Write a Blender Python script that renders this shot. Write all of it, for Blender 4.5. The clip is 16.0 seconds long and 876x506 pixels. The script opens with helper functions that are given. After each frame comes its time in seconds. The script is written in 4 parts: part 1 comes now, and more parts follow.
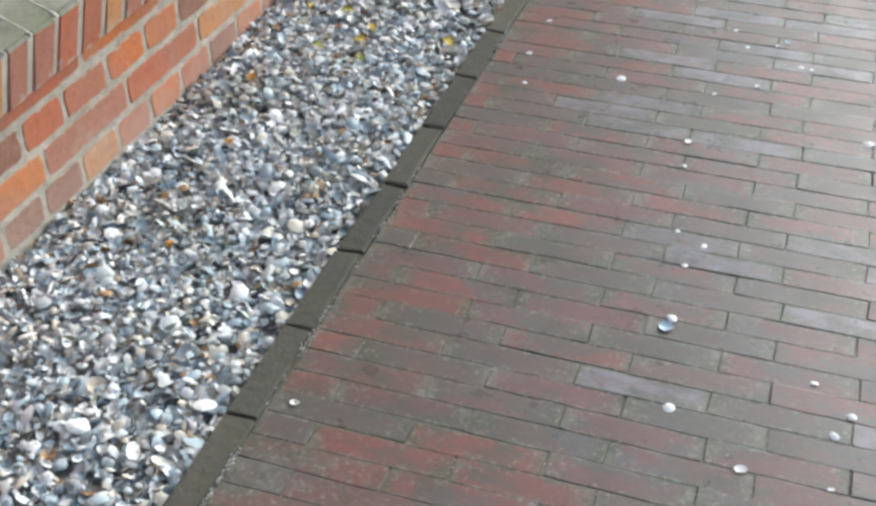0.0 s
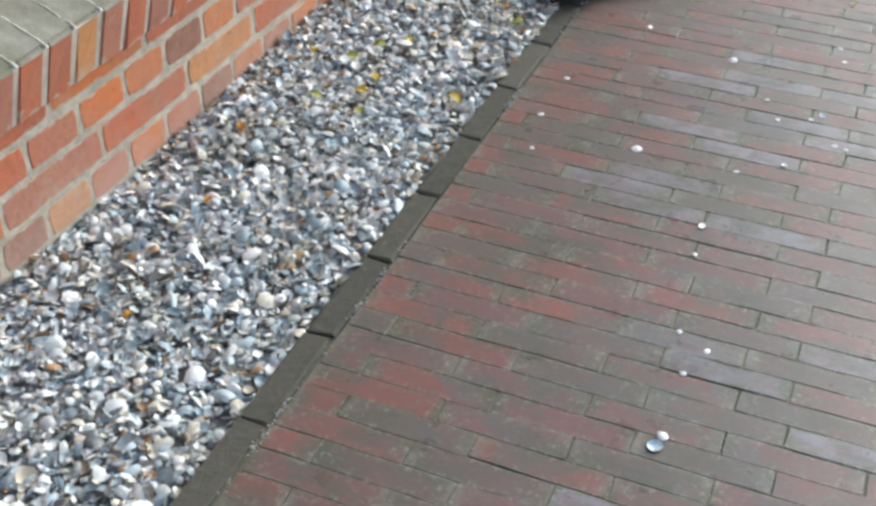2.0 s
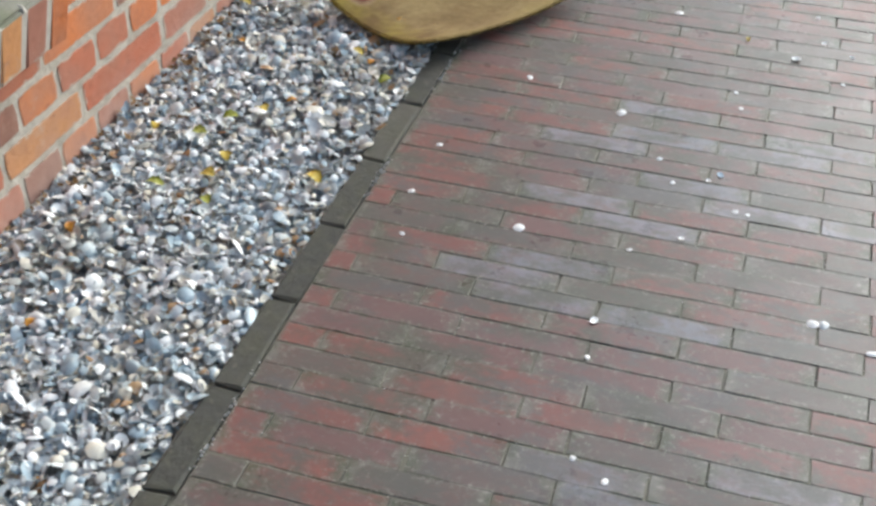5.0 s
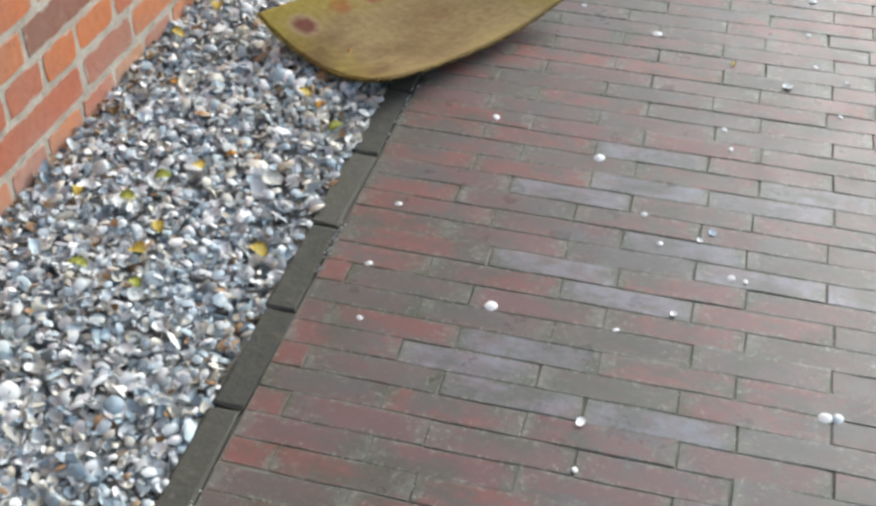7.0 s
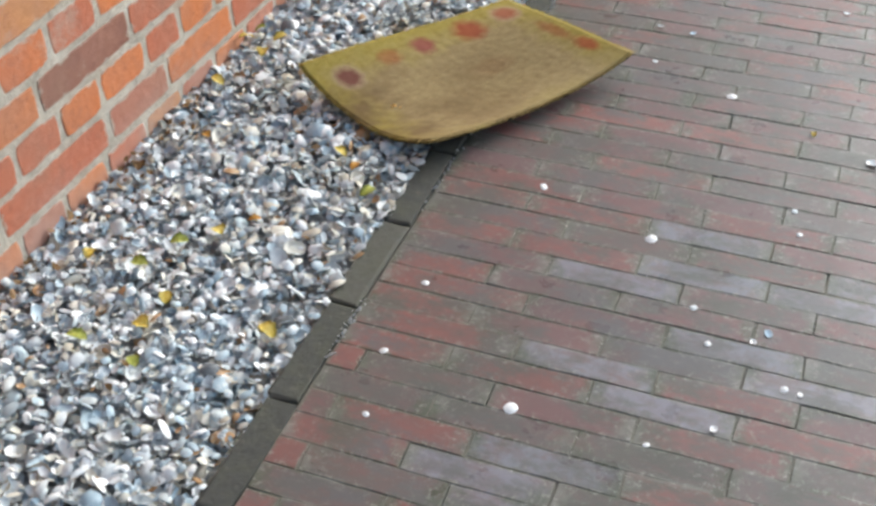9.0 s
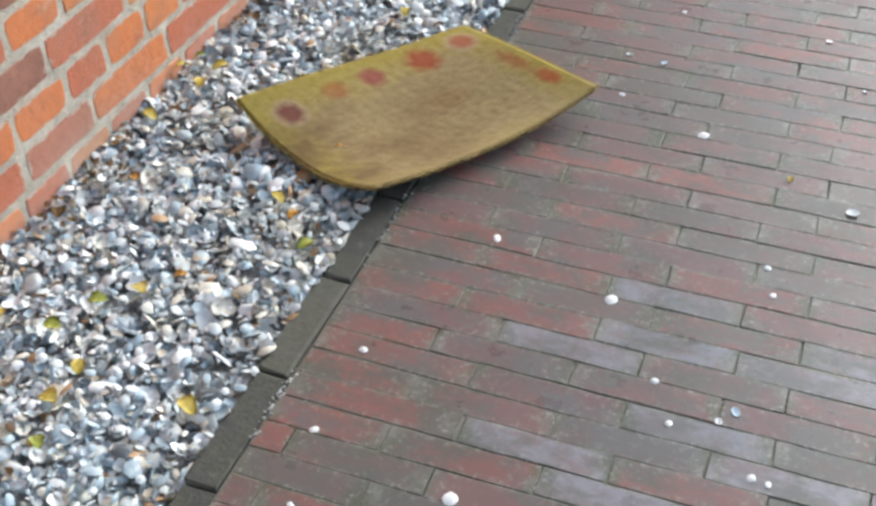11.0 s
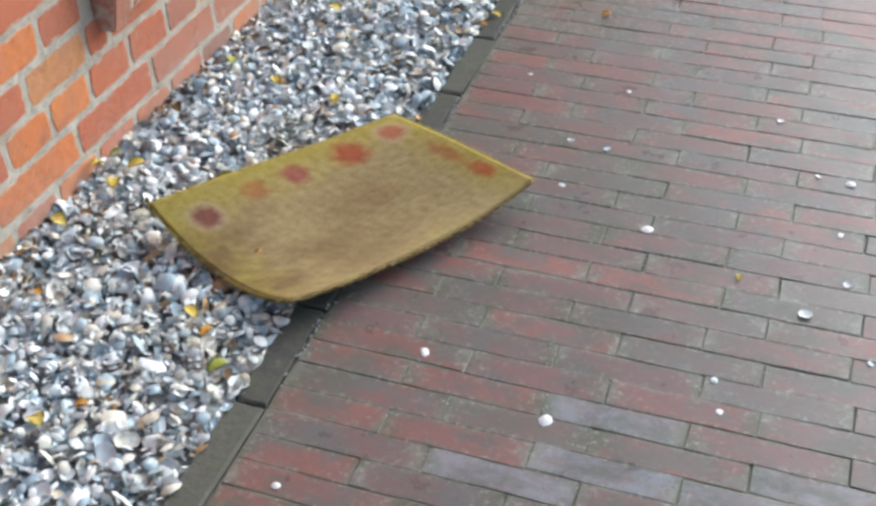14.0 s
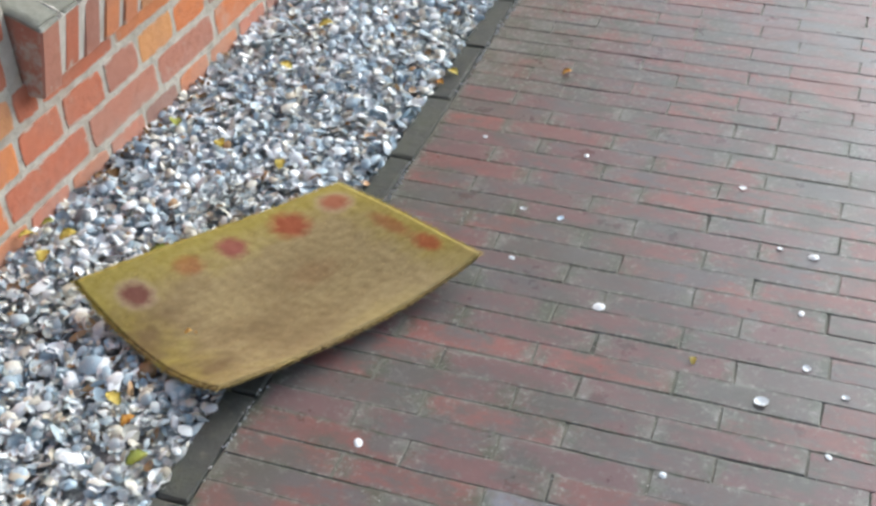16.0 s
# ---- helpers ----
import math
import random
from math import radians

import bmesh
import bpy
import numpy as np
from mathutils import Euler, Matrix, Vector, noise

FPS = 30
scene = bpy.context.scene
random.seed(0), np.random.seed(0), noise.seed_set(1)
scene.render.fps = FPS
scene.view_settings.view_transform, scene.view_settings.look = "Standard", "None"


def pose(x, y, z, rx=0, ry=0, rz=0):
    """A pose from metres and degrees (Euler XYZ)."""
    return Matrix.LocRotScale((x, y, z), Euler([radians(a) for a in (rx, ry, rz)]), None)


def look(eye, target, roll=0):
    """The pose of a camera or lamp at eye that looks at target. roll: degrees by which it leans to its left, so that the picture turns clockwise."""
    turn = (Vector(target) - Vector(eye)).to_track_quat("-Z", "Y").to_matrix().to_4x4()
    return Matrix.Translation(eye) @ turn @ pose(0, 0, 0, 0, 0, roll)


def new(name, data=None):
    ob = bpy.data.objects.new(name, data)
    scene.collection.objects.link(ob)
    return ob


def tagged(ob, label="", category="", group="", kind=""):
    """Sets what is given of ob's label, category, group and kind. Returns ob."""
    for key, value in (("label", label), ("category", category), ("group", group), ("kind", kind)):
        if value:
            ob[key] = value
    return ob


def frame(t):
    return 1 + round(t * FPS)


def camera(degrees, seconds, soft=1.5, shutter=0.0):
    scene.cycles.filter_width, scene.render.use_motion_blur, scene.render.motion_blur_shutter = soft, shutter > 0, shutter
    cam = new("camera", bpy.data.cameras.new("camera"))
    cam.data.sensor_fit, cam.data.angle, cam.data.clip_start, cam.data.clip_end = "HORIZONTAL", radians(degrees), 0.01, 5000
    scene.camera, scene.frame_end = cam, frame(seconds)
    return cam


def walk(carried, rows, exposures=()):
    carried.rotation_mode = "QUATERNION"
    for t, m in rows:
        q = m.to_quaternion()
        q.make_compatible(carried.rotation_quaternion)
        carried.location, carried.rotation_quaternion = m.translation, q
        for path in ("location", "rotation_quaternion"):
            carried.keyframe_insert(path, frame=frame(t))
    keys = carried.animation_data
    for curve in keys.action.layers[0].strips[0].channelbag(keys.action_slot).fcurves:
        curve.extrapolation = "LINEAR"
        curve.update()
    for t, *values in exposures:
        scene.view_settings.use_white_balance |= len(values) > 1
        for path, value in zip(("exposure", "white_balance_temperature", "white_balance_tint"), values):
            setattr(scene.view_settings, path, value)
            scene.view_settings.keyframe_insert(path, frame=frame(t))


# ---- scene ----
cam = camera(38.4, 16.0, soft=2.9)
PATH = [
    (0, (0.197, -0.012, 1.255), (-0.388, 1.46, 0.034), -0.5),
    (0.5, (0.222, 0.098, 1.261), (-0.407, 1.546, 0.035), -1.1),
    (1, (0.245, 0.145, 1.258), (-0.413, 1.583, 0.033), -0.9),
    (1.5, (0.239, 0.179, 1.261), (-0.427, 1.619, 0.043), 0.2),
    (2, (0.216, 0.232, 1.258), (-0.446, 1.671, 0.037), 0.8),
    (2.5, (0.206, 0.268, 1.265), (-0.435, 1.733, 0.063), -0.2),
    (3, (0.191, 0.323, 1.278), (-0.366, 1.828, 0.085), 0.5),
    (3.5, (0.179, 0.387, 1.269), (-0.309, 1.911, 0.069), 1.6),
    (6, (0.14, 0.706, 1.252), (-0.416, 2.152, -0.013), -0.3),
    (6.5, (0.105, 0.793, 1.259), (-0.331, 2.272, -0.015), 0.2),
    (7, (0.062, 0.847, 1.258), (-0.396, 2.296, -0.042), 0.2),
    (7.5, (0.037, 0.913, 1.261), (-0.533, 2.312, -0.049), -0.3),
    (8, (0.068, 0.967, 1.258), (-0.512, 2.369, -0.045), 0.2),
    (8.5, (0.112, 1.037, 1.253), (-0.514, 2.435, -0.033), -0.3),
    (9, (0.127, 1.087, 1.246), (-0.513, 2.469, -0.05), -2.0),
    (11.5, (0.114, 1.343, 1.227), (-0.507, 2.711, -0.094), -1.5),
    (12, (0.14, 1.386, 1.231), (-0.527, 2.764, -0.057), -2.6),
    (12.5, (0.166, 1.432, 1.22), (-0.535, 2.792, -0.068), -3.3),
    (13, (0.165, 1.467, 1.216), (-0.482, 2.842, -0.085), -3.5),
    (13.5, (0.148, 1.479, 1.216), (-0.489, 2.852, -0.091), -4.1),
    (14, (0.135, 1.488, 1.228), (-0.484, 2.894, -0.052), -2.5),
    (14.5, (0.131, 1.506, 1.233), (-0.434, 2.948, -0.033), -1.9),
    (15, (0.132, 1.547, 1.234), (-0.46, 2.98, -0.03), -3.2),
    (15.5, (0.143, 1.586, 1.234), (-0.483, 3.02, -0.012), -3.0),
    (16, (0.173, 1.634, 1.228), (-0.458, 3.062, -0.022), -2.6),
]
walk(cam, [(t, look(eye, target, roll)) for t, eye, target, roll in PATH], [(0, 0.42, 6020, 4), (7, 0.42, 6040, 5), (12, 0.58, 5900, 5), (16, 0.57, 5830, 5)])

# ---------------------------------------------------------------- world and light
world = bpy.data.worlds.new("overcast_sky")
scene.world = world
world.use_nodes = True
wn = world.node_tree.nodes
sky = wn.new("ShaderNodeTexSky")
sky.sky_type, sky.sun_disc = "NISHITA", False
sky.sun_elevation, sky.sun_rotation = radians(29), radians(26)
sky.dust_density, sky.air_density = 4.0, 1.0
haze = wn.new("ShaderNodeHueSaturation")          # a clouded sky has little colour
haze.inputs["Saturation"].default_value = 0.75
world.node_tree.links.new(sky.outputs[0], haze.inputs["Color"])
world.node_tree.links.new(haze.outputs[0], wn["Background"].inputs[0])
wn["Background"].inputs[1].default_value = 0.15
sun_data = bpy.data.lights.new("sun", "SUN")
sun_data.energy, sun_data.angle, sun_data.color = 1.5, radians(50), (1.0, 0.985, 0.96)
sun = new("sun", sun_data)
sun.matrix_world = look((2.57, 8.79, 3.88), (-0.5, 2.5, 0.0))

# ---------------------------------------------------------------- plan, in metres
WALL_X = -1.080           # outer face of the house wall
WALL_T = 0.24
COURSE = 0.0702           # wall course with its bed joint
BED0 = 0.050              # lower edge of the first full course
SILL_Z = 0.232            # underside of the sills
TILT_P = 0.050            # slope of the paving courses against the wall
KERB_SLOPE = -0.038       # the kerb runs slightly towards the wall


def kerb_left(y):
    return -0.509 + KERB_SLOPE * y


KERB_W = 0.046
PITCH, LONG = 0.0462, 0.1968


# ---------------------------------------------------------------- helpers
def link_mesh(name, mesh, parent=None, label=""):
    ob = new(name, mesh)
    if parent is not None:
        ob.parent = parent
    if label:
        ob["label"] = label
    return ob


def part(name, bm, material, parent=None, label="", smooth=False):
    mesh = bpy.data.meshes.new(name)
    bm.to_mesh(mesh)
    bm.free()
    mesh.materials.append(material)
    if smooth:
        mesh.shade_smooth()
    return link_mesh(name, mesh, parent, label)


def box(bm, lo, hi):
    c = [(a + b) / 2 for a, b in zip(lo, hi)]
    s = [b - a for a, b in zip(lo, hi)]
    made = bmesh.ops.create_cube(bm, size=1.0, matrix=Matrix.Translation(c) @ Matrix.Diagonal((*s, 1)))
    return made["verts"]


def worn_block(name, sx, sy, sz, chamfer, wear, material, rng, face=2, ends=True, cuts=0):
    """A brick with chamfered, slightly crooked edges, centred on its middle."""
    bm = bmesh.new()
    box(bm, (-sx / 2, -sy / 2, -sz / 2), (sx / 2, sy / 2, sz / 2))
    edges = [e for e in bm.edges if ends or abs(e.verts[0].co.x - e.verts[1].co.x) > sx / 2]
    bmesh.ops.bevel(bm, geom=edges, offset=chamfer, segments=1, affect="EDGES")
    if cuts:
        bmesh.ops.subdivide_edges(bm, edges=[e for e in bm.edges if abs(e.verts[0].co.x - e.verts[1].co.x) > sx / 2], cuts=cuts)
    for v in bm.verts:
        move = Vector((rng.uniform(-wear, wear), rng.uniform(-wear, wear), rng.uniform(-wear, wear)))
        move[face] *= 0.3                        # the face itself stays nearly flat
        v.co += move
    mesh = bpy.data.meshes.new(name)
    bm.to_mesh(mesh)
    bm.free()
    mesh.materials.append(material)
    return mesh


def big_mesh(name, verts, faces, material, mats=None):
    mesh = bpy.data.meshes.new(name)
    mesh.from_pydata(verts, [], faces)
    for m in (material if isinstance(material, list) else [material]):
        mesh.materials.append(m)
    if mats is not None:
        mesh.polygons.foreach_set("material_index", mats)
    mesh.update()
    return mesh


# ---------------------------------------------------------------- materials
class Nodes:
    """Short hand for building a node material."""

    def __init__(self, name, rough=0.7, spec=0.4):
        self.mat = bpy.data.materials.new(name)
        self.mat.use_nodes = True
        self.tree = self.mat.node_tree
        self.bsdf = self.tree.nodes["Principled BSDF"]
        self.bsdf.inputs["Roughness"].default_value = rough
        self.bsdf.inputs["Specular IOR Level"].default_value = spec

    def add(self, kind, **values):
        node = self.tree.nodes.new(kind)
        for key, value in values.items():
            node.inputs[key].default_value = value
        return node

    def join(self, a, b):
        self.tree.links.new(a, b)

    def place(self):
        return self.tree.nodes.new("ShaderNodeNewGeometry").outputs["Position"]

    def noise(self, scale, detail=4.0, rough=0.6, vector=None, stretch=None):
        n = self.add("ShaderNodeTexNoise", Scale=scale, Detail=detail, Roughness=rough)
        v = vector or self.place()
        if stretch:
            m = self.tree.nodes.new("ShaderNodeMapping")
            m.inputs["Scale"].default_value = stretch
            self.join(v, m.inputs["Vector"])
            v = m.outputs[0]
        self.join(v, n.inputs["Vector"])
        return n.outputs["Fac"]

    def ramp(self, fac, stops, hard=False):
        r = self.tree.nodes.new("ShaderNodeValToRGB")
        r.color_ramp.interpolation = "CONSTANT" if hard else "LINEAR"
        e = r.color_ramp.elements
        while len(e) < len(stops):
            e.new(0.5)
        for el, (p, c) in zip(e, stops):
            el.position = p
            el.color = (*c, 1) if len(c) == 3 else c
        self.join(fac, r.inputs["Fac"])
        return r.outputs["Color"]

    def span(self, fac, lo, hi, a=0.0, b=1.0):
        m = self.tree.nodes.new("ShaderNodeMapRange")
        for key, value in zip(("From Min", "From Max", "To Min", "To Max"), (lo, hi, a, b)):
            m.inputs[key].default_value = value
        self.join(fac, m.inputs["Value"])
        return m.outputs[0]

    def mix(self, fac, a, b, how="MIX"):
        m = self.tree.nodes.new("ShaderNodeMix")
        m.data_type, m.blend_type = "RGBA", how
        ins = [s for s in m.inputs if s.enabled]
        for socket, value in zip(ins, (fac, a, b)):
            if isinstance(value, bpy.types.NodeSocket):
                self.join(value, socket)
            elif isinstance(value, (int, float)):
                socket.default_value = value
            else:
                socket.default_value = (*value, 1)
        return [s for s in m.outputs if s.enabled][0]

    def maths(self, how, a, b=None):
        m = self.tree.nodes.new("ShaderNodeMath")
        m.operation = how
        for socket, value in zip(m.inputs, (a, b)):
            if isinstance(value, bpy.types.NodeSocket):
                self.join(value, socket)
            elif value is not None:
                socket.default_value = value
        return m.outputs[0]

    def colour(self, c):
        if isinstance(c, bpy.types.NodeSocket):
            self.join(c, self.bsdf.inputs["Base Color"])
        else:
            self.bsdf.inputs["Base Color"].default_value = (*c, 1)

    def rough(self, fac):
        self.join(fac, self.bsdf.inputs["Roughness"])

    def bump(self, height, strength, distance):
        b = self.tree.nodes.new("ShaderNodeBump")
        b.inputs["Strength"].default_value, b.inputs["Distance"].default_value = strength, distance
        self.join(height, b.inputs["Height"])
        self.join(b.outputs[0], self.bsdf.inputs["Normal"])


# two shades of each kind of brick in the wall
BRICK_TONES = {"o": ((0.60, 0.175, 0.055), (0.66, 0.235, 0.075)), "r": ((0.54, 0.160, 0.078), (0.46, 0.138, 0.076)), "y": ((0.64, 0.305, 0.110), (0.56, 0.260, 0.110)),
               "d": ((0.215, 0.100, 0.075), (0.255, 0.115, 0.085)), "m": ((0.45, 0.190, 0.130), (0.38, 0.165, 0.120))}


def wall_brick_material(tone=""):
    """Bricks of one tone, or of all tones mixed."""
    island = not tone
    n = Nodes("fired_brick_" + (tone or "mixed"), 0.85, 0.25)
    rnd = n.tree.nodes.new("ShaderNodeNewGeometry").outputs["Random Per Island"] if island else n.add("ShaderNodeObjectInfo").outputs["Random"]
    if island:
        base = n.ramp(rnd, [(0.0, (0.38, 0.110, 0.060)), (0.22, (0.54, 0.165, 0.065)), (0.42, (0.40, 0.125, 0.072)),
                            (0.60, (0.62, 0.250, 0.085)), (0.76, (0.33, 0.110, 0.074)), (0.90, (0.20, 0.085, 0.068)), (1.0, (0.42, 0.18, 0.11))])
    else:
        base = n.mix(rnd, *BRICK_TONES[tone])
    cloud = n.noise(14, 5, 0.65)
    c = n.mix(n.span(cloud, 0.42, 0.72, 0, 0.32), base, (0.47, 0.22, 0.14))
    c = n.mix(n.span(n.noise(33, 4, 0.7), 0.54, 0.72, 0, 0.45), c, (0.24, 0.085, 0.052))
    c = n.mix(n.span(n.noise(5, 3, 0.5), 0.50, 0.66, 0, 0.45), c, (0.33, 0.20, 0.15))
    c = n.mix(n.span(n.noise(110, 3, 0.7), 0.66, 0.74, 0, 0.7), c, (0.10, 0.045, 0.035))
    c = n.mix(n.span(n.noise(9, 6, 0.75), 0.57, 0.70, 0, 0.50), c, (0.48, 0.41, 0.34))
    c = n.mix(0.10, c, (0.35, 0.25, 0.20))
    c = n.mix(n.span(n.noise(6.5, 3, 0.6, stretch=(1, 1, 1.6)), 0.50, 0.62, 0, 0.30), c, (0.40, 0.200, 0.150))
    if not island:                                          # mortar smeared over the arrises
        split = n.tree.nodes.new("ShaderNodeSeparateXYZ")
        n.join(n.tree.nodes.new("ShaderNodeTexCoord").outputs["Generated"], split.inputs[0])
        ends = n.maths("MINIMUM", split.outputs[1], n.maths("SUBTRACT", 1.0, split.outputs[1]))
        sides = n.maths("MINIMUM", split.outputs[2], n.maths("SUBTRACT", 1.0, split.outputs[2]))
        near = n.maths("MINIMUM", n.maths("MULTIPLY", ends, 2.4), sides)
        near = n.maths("ADD", near, n.maths("MULTIPLY", n.maths("SUBTRACT", n.noise(30, 5, 0.72), 0.5), 0.65))
        c = n.mix(n.span(near, -0.02, 0.05, 0.80, 0.0), c, n.mix(n.noise(40, 4, 0.7), (0.36, 0.32, 0.26), (0.56, 0.52, 0.45)))
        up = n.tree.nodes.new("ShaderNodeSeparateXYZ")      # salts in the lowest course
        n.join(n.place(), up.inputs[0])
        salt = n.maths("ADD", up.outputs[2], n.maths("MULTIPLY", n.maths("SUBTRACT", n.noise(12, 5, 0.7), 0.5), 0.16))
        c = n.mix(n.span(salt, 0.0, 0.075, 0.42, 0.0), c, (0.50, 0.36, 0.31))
    n.colour(c)
    grain = n.noise(420, 3, 0.7)
    n.bump(n.maths("ADD", grain, n.maths("MULTIPLY", n.noise(60, 4), 2.0)), 0.45, 0.0025)
    return n.mat


def mortar_material():
    n = Nodes("grey_lime_mortar", 0.95, 0.15)
    c = n.ramp(n.noise(22, 6, 0.7), [(0.3, (0.34, 0.31, 0.26)), (0.55, (0.49, 0.455, 0.39)), (0.75, (0.60, 0.57, 0.51))])
    c = n.mix(n.span(n.noise(7, 4), 0.55, 0.75, 0, 0.55), c, (0.40, 0.27, 0.19))
    n.colour(c)
    n.bump(n.maths("ADD", n.noise(260, 3, 0.8), n.maths("MULTIPLY", n.noise(45, 4), 2.5)), 0.6, 0.004)
    return n.mat


def pale_mortar_material():
    n = Nodes("pale_lime_pointing", 0.95, 0.15)
    n.colour(n.ramp(n.noise(30, 6, 0.7), [(0.3, (0.44, 0.40, 0.34)), (0.6, (0.60, 0.56, 0.50))]))
    n.bump(n.noise(200, 3, 0.8), 0.6, 0.003)
    return n.mat


def sill_top_material():
    n = Nodes("mossy_grey_cement", 0.92, 0.2)
    c = n.ramp(n.noise(18, 6, 0.7), [(0.3, (0.18, 0.175, 0.145)), (0.55, (0.275, 0.268, 0.225)), (0.78, (0.37, 0.36, 0.32))])
    n.colour(n.mix(n.span(n.noise(6, 3), 0.5, 0.7, 0, 0.6), c, (0.175, 0.190, 0.110)))
    n.bump(n.noise(130, 4, 0.8), 0.5, 0.003)
    return n.mat


def paver_material(name, tones, wet):
    """Dutch clay paver: worn, lichen-stained and slightly damp."""
    n = Nodes(name, 0.5, 0.5)
    rnd = n.add("ShaderNodeObjectInfo").outputs["Random"]
    isl = n.tree.nodes.new("ShaderNodeNewGeometry").outputs["Random Per Island"]
    r = n.maths("FRACT", n.maths("ADD", rnd, n.maths("MULTIPLY", isl, 0.73)))
    base = n.ramp(r, [(0.0, tones[0]), (0.5, tones[1]), (1.0, tones[2])])
    c = n.mix(n.span(n.noise(26, 6, 0.7), 0.46, 0.58, 0, 0.40), base, (0.150, 0.098, 0.092))
    c = n.mix(n.span(n.noise(16, 5, 0.7, stretch=(1, 1.8, 1)), 0.50, 0.60, 0, 0.50), c, n.mix(rnd, (0.195, 0.102, 0.090), (0.150, 0.110, 0.104)))
    c = n.mix(n.span(n.noise(9, 6, 0.72, stretch=(0.8, 1.5, 1)), 0.46, 0.58, 0, 0.85), c, n.mix(n.span(n.noise(4, 3), 0.4, 0.6), (0.098, 0.102, 0.082), (0.125, 0.122, 0.122)))
    c = n.mix(n.span(n.noise(2.2, 4, 0.6), 0.50, 0.66, 0, 0.45), c, (0.110, 0.100, 0.088))
    c = n.mix(n.span(n.noise(70, 5, 0.75, stretch=(1, 1.6, 1)), 0.56, 0.70, 0, 0.55), c, (0.215, 0.200, 0.180))
    c = n.mix(n.span(n.noise(240, 3, 0.8), 0.62, 0.76, 0, 0.4), c, (0.070, 0.058, 0.050))
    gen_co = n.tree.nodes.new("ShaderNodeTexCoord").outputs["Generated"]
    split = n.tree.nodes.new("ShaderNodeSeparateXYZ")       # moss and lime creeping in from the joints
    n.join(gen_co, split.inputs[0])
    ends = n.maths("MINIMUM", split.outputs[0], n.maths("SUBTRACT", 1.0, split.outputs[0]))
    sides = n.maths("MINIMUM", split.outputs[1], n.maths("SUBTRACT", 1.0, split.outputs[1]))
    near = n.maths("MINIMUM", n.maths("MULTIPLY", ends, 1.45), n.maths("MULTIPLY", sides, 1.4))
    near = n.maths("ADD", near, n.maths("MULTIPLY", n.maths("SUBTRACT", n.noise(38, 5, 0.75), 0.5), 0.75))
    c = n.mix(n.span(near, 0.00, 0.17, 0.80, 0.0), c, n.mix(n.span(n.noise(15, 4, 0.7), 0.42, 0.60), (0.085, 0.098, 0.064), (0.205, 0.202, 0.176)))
    c = n.mix(n.span(n.noise(150, 4, 0.8), 0.64, 0.72, 0, 0.55), c, (0.300, 0.285, 0.265))
    fleck = n.maths("MULTIPLY", n.span(n.noise(95, 5, 0.8), 0.54, 0.63), n.span(near, 0.05, 0.42, 0.8, 0.0))
    c = n.mix(fleck, c, (0.315, 0.310, 0.275))
    n.colour(c)
    n.rough(n.span(n.noise(12, 5, 0.7), 0.3, 0.75, wet - 0.02, wet + 0.26))
    n.bump(n.maths("ADD", n.maths("MULTIPLY", n.noise(300, 3, 0.75), 0.7), n.maths("MULTIPLY", n.noise(40, 4), 1.2)), 0.22, 0.0018)
    return n.mat


def joint_material():
    n = Nodes("mossy_joint_sand", 0.5, 0.5)
    c = n.ramp(n.noise(11, 6, 0.75), [(0.30, (0.115, 0.106, 0.086)), (0.44, (0.160, 0.150, 0.122)), (0.58, (0.165, 0.164, 0.122)), (0.70, (0.290, 0.275, 0.240))])
    n.colour(c)
    n.bump(n.noise(240, 4, 0.8), 0.8, 0.004)
    return n.mat


def kerb_material():
    n = Nodes("mossy_dark_kerb_brick", 0.75, 0.3)
    rnd = n.add("ShaderNodeObjectInfo").outputs["Random"]
    base = n.ramp(rnd, [(0.0, (0.064, 0.065, 0.060)), (0.5, (0.086, 0.085, 0.074)), (1.0, (0.112, 0.108, 0.090))])
    c = n.mix(n.span(n.noise(17, 6, 0.7), 0.45, 0.68, 0, 0.65), base, (0.098, 0.100, 0.068))
    c = n.mix(n.span(n.noise(60, 5, 0.7), 0.58, 0.75, 0, 0.6), c, (0.20, 0.18, 0.14))
    n.colour(c)
    n.bump(n.maths("ADD", n.noise(260, 3, 0.8), n.maths("MULTIPLY", n.noise(50, 4), 2.0)), 0.5, 0.003)
    return n.mat


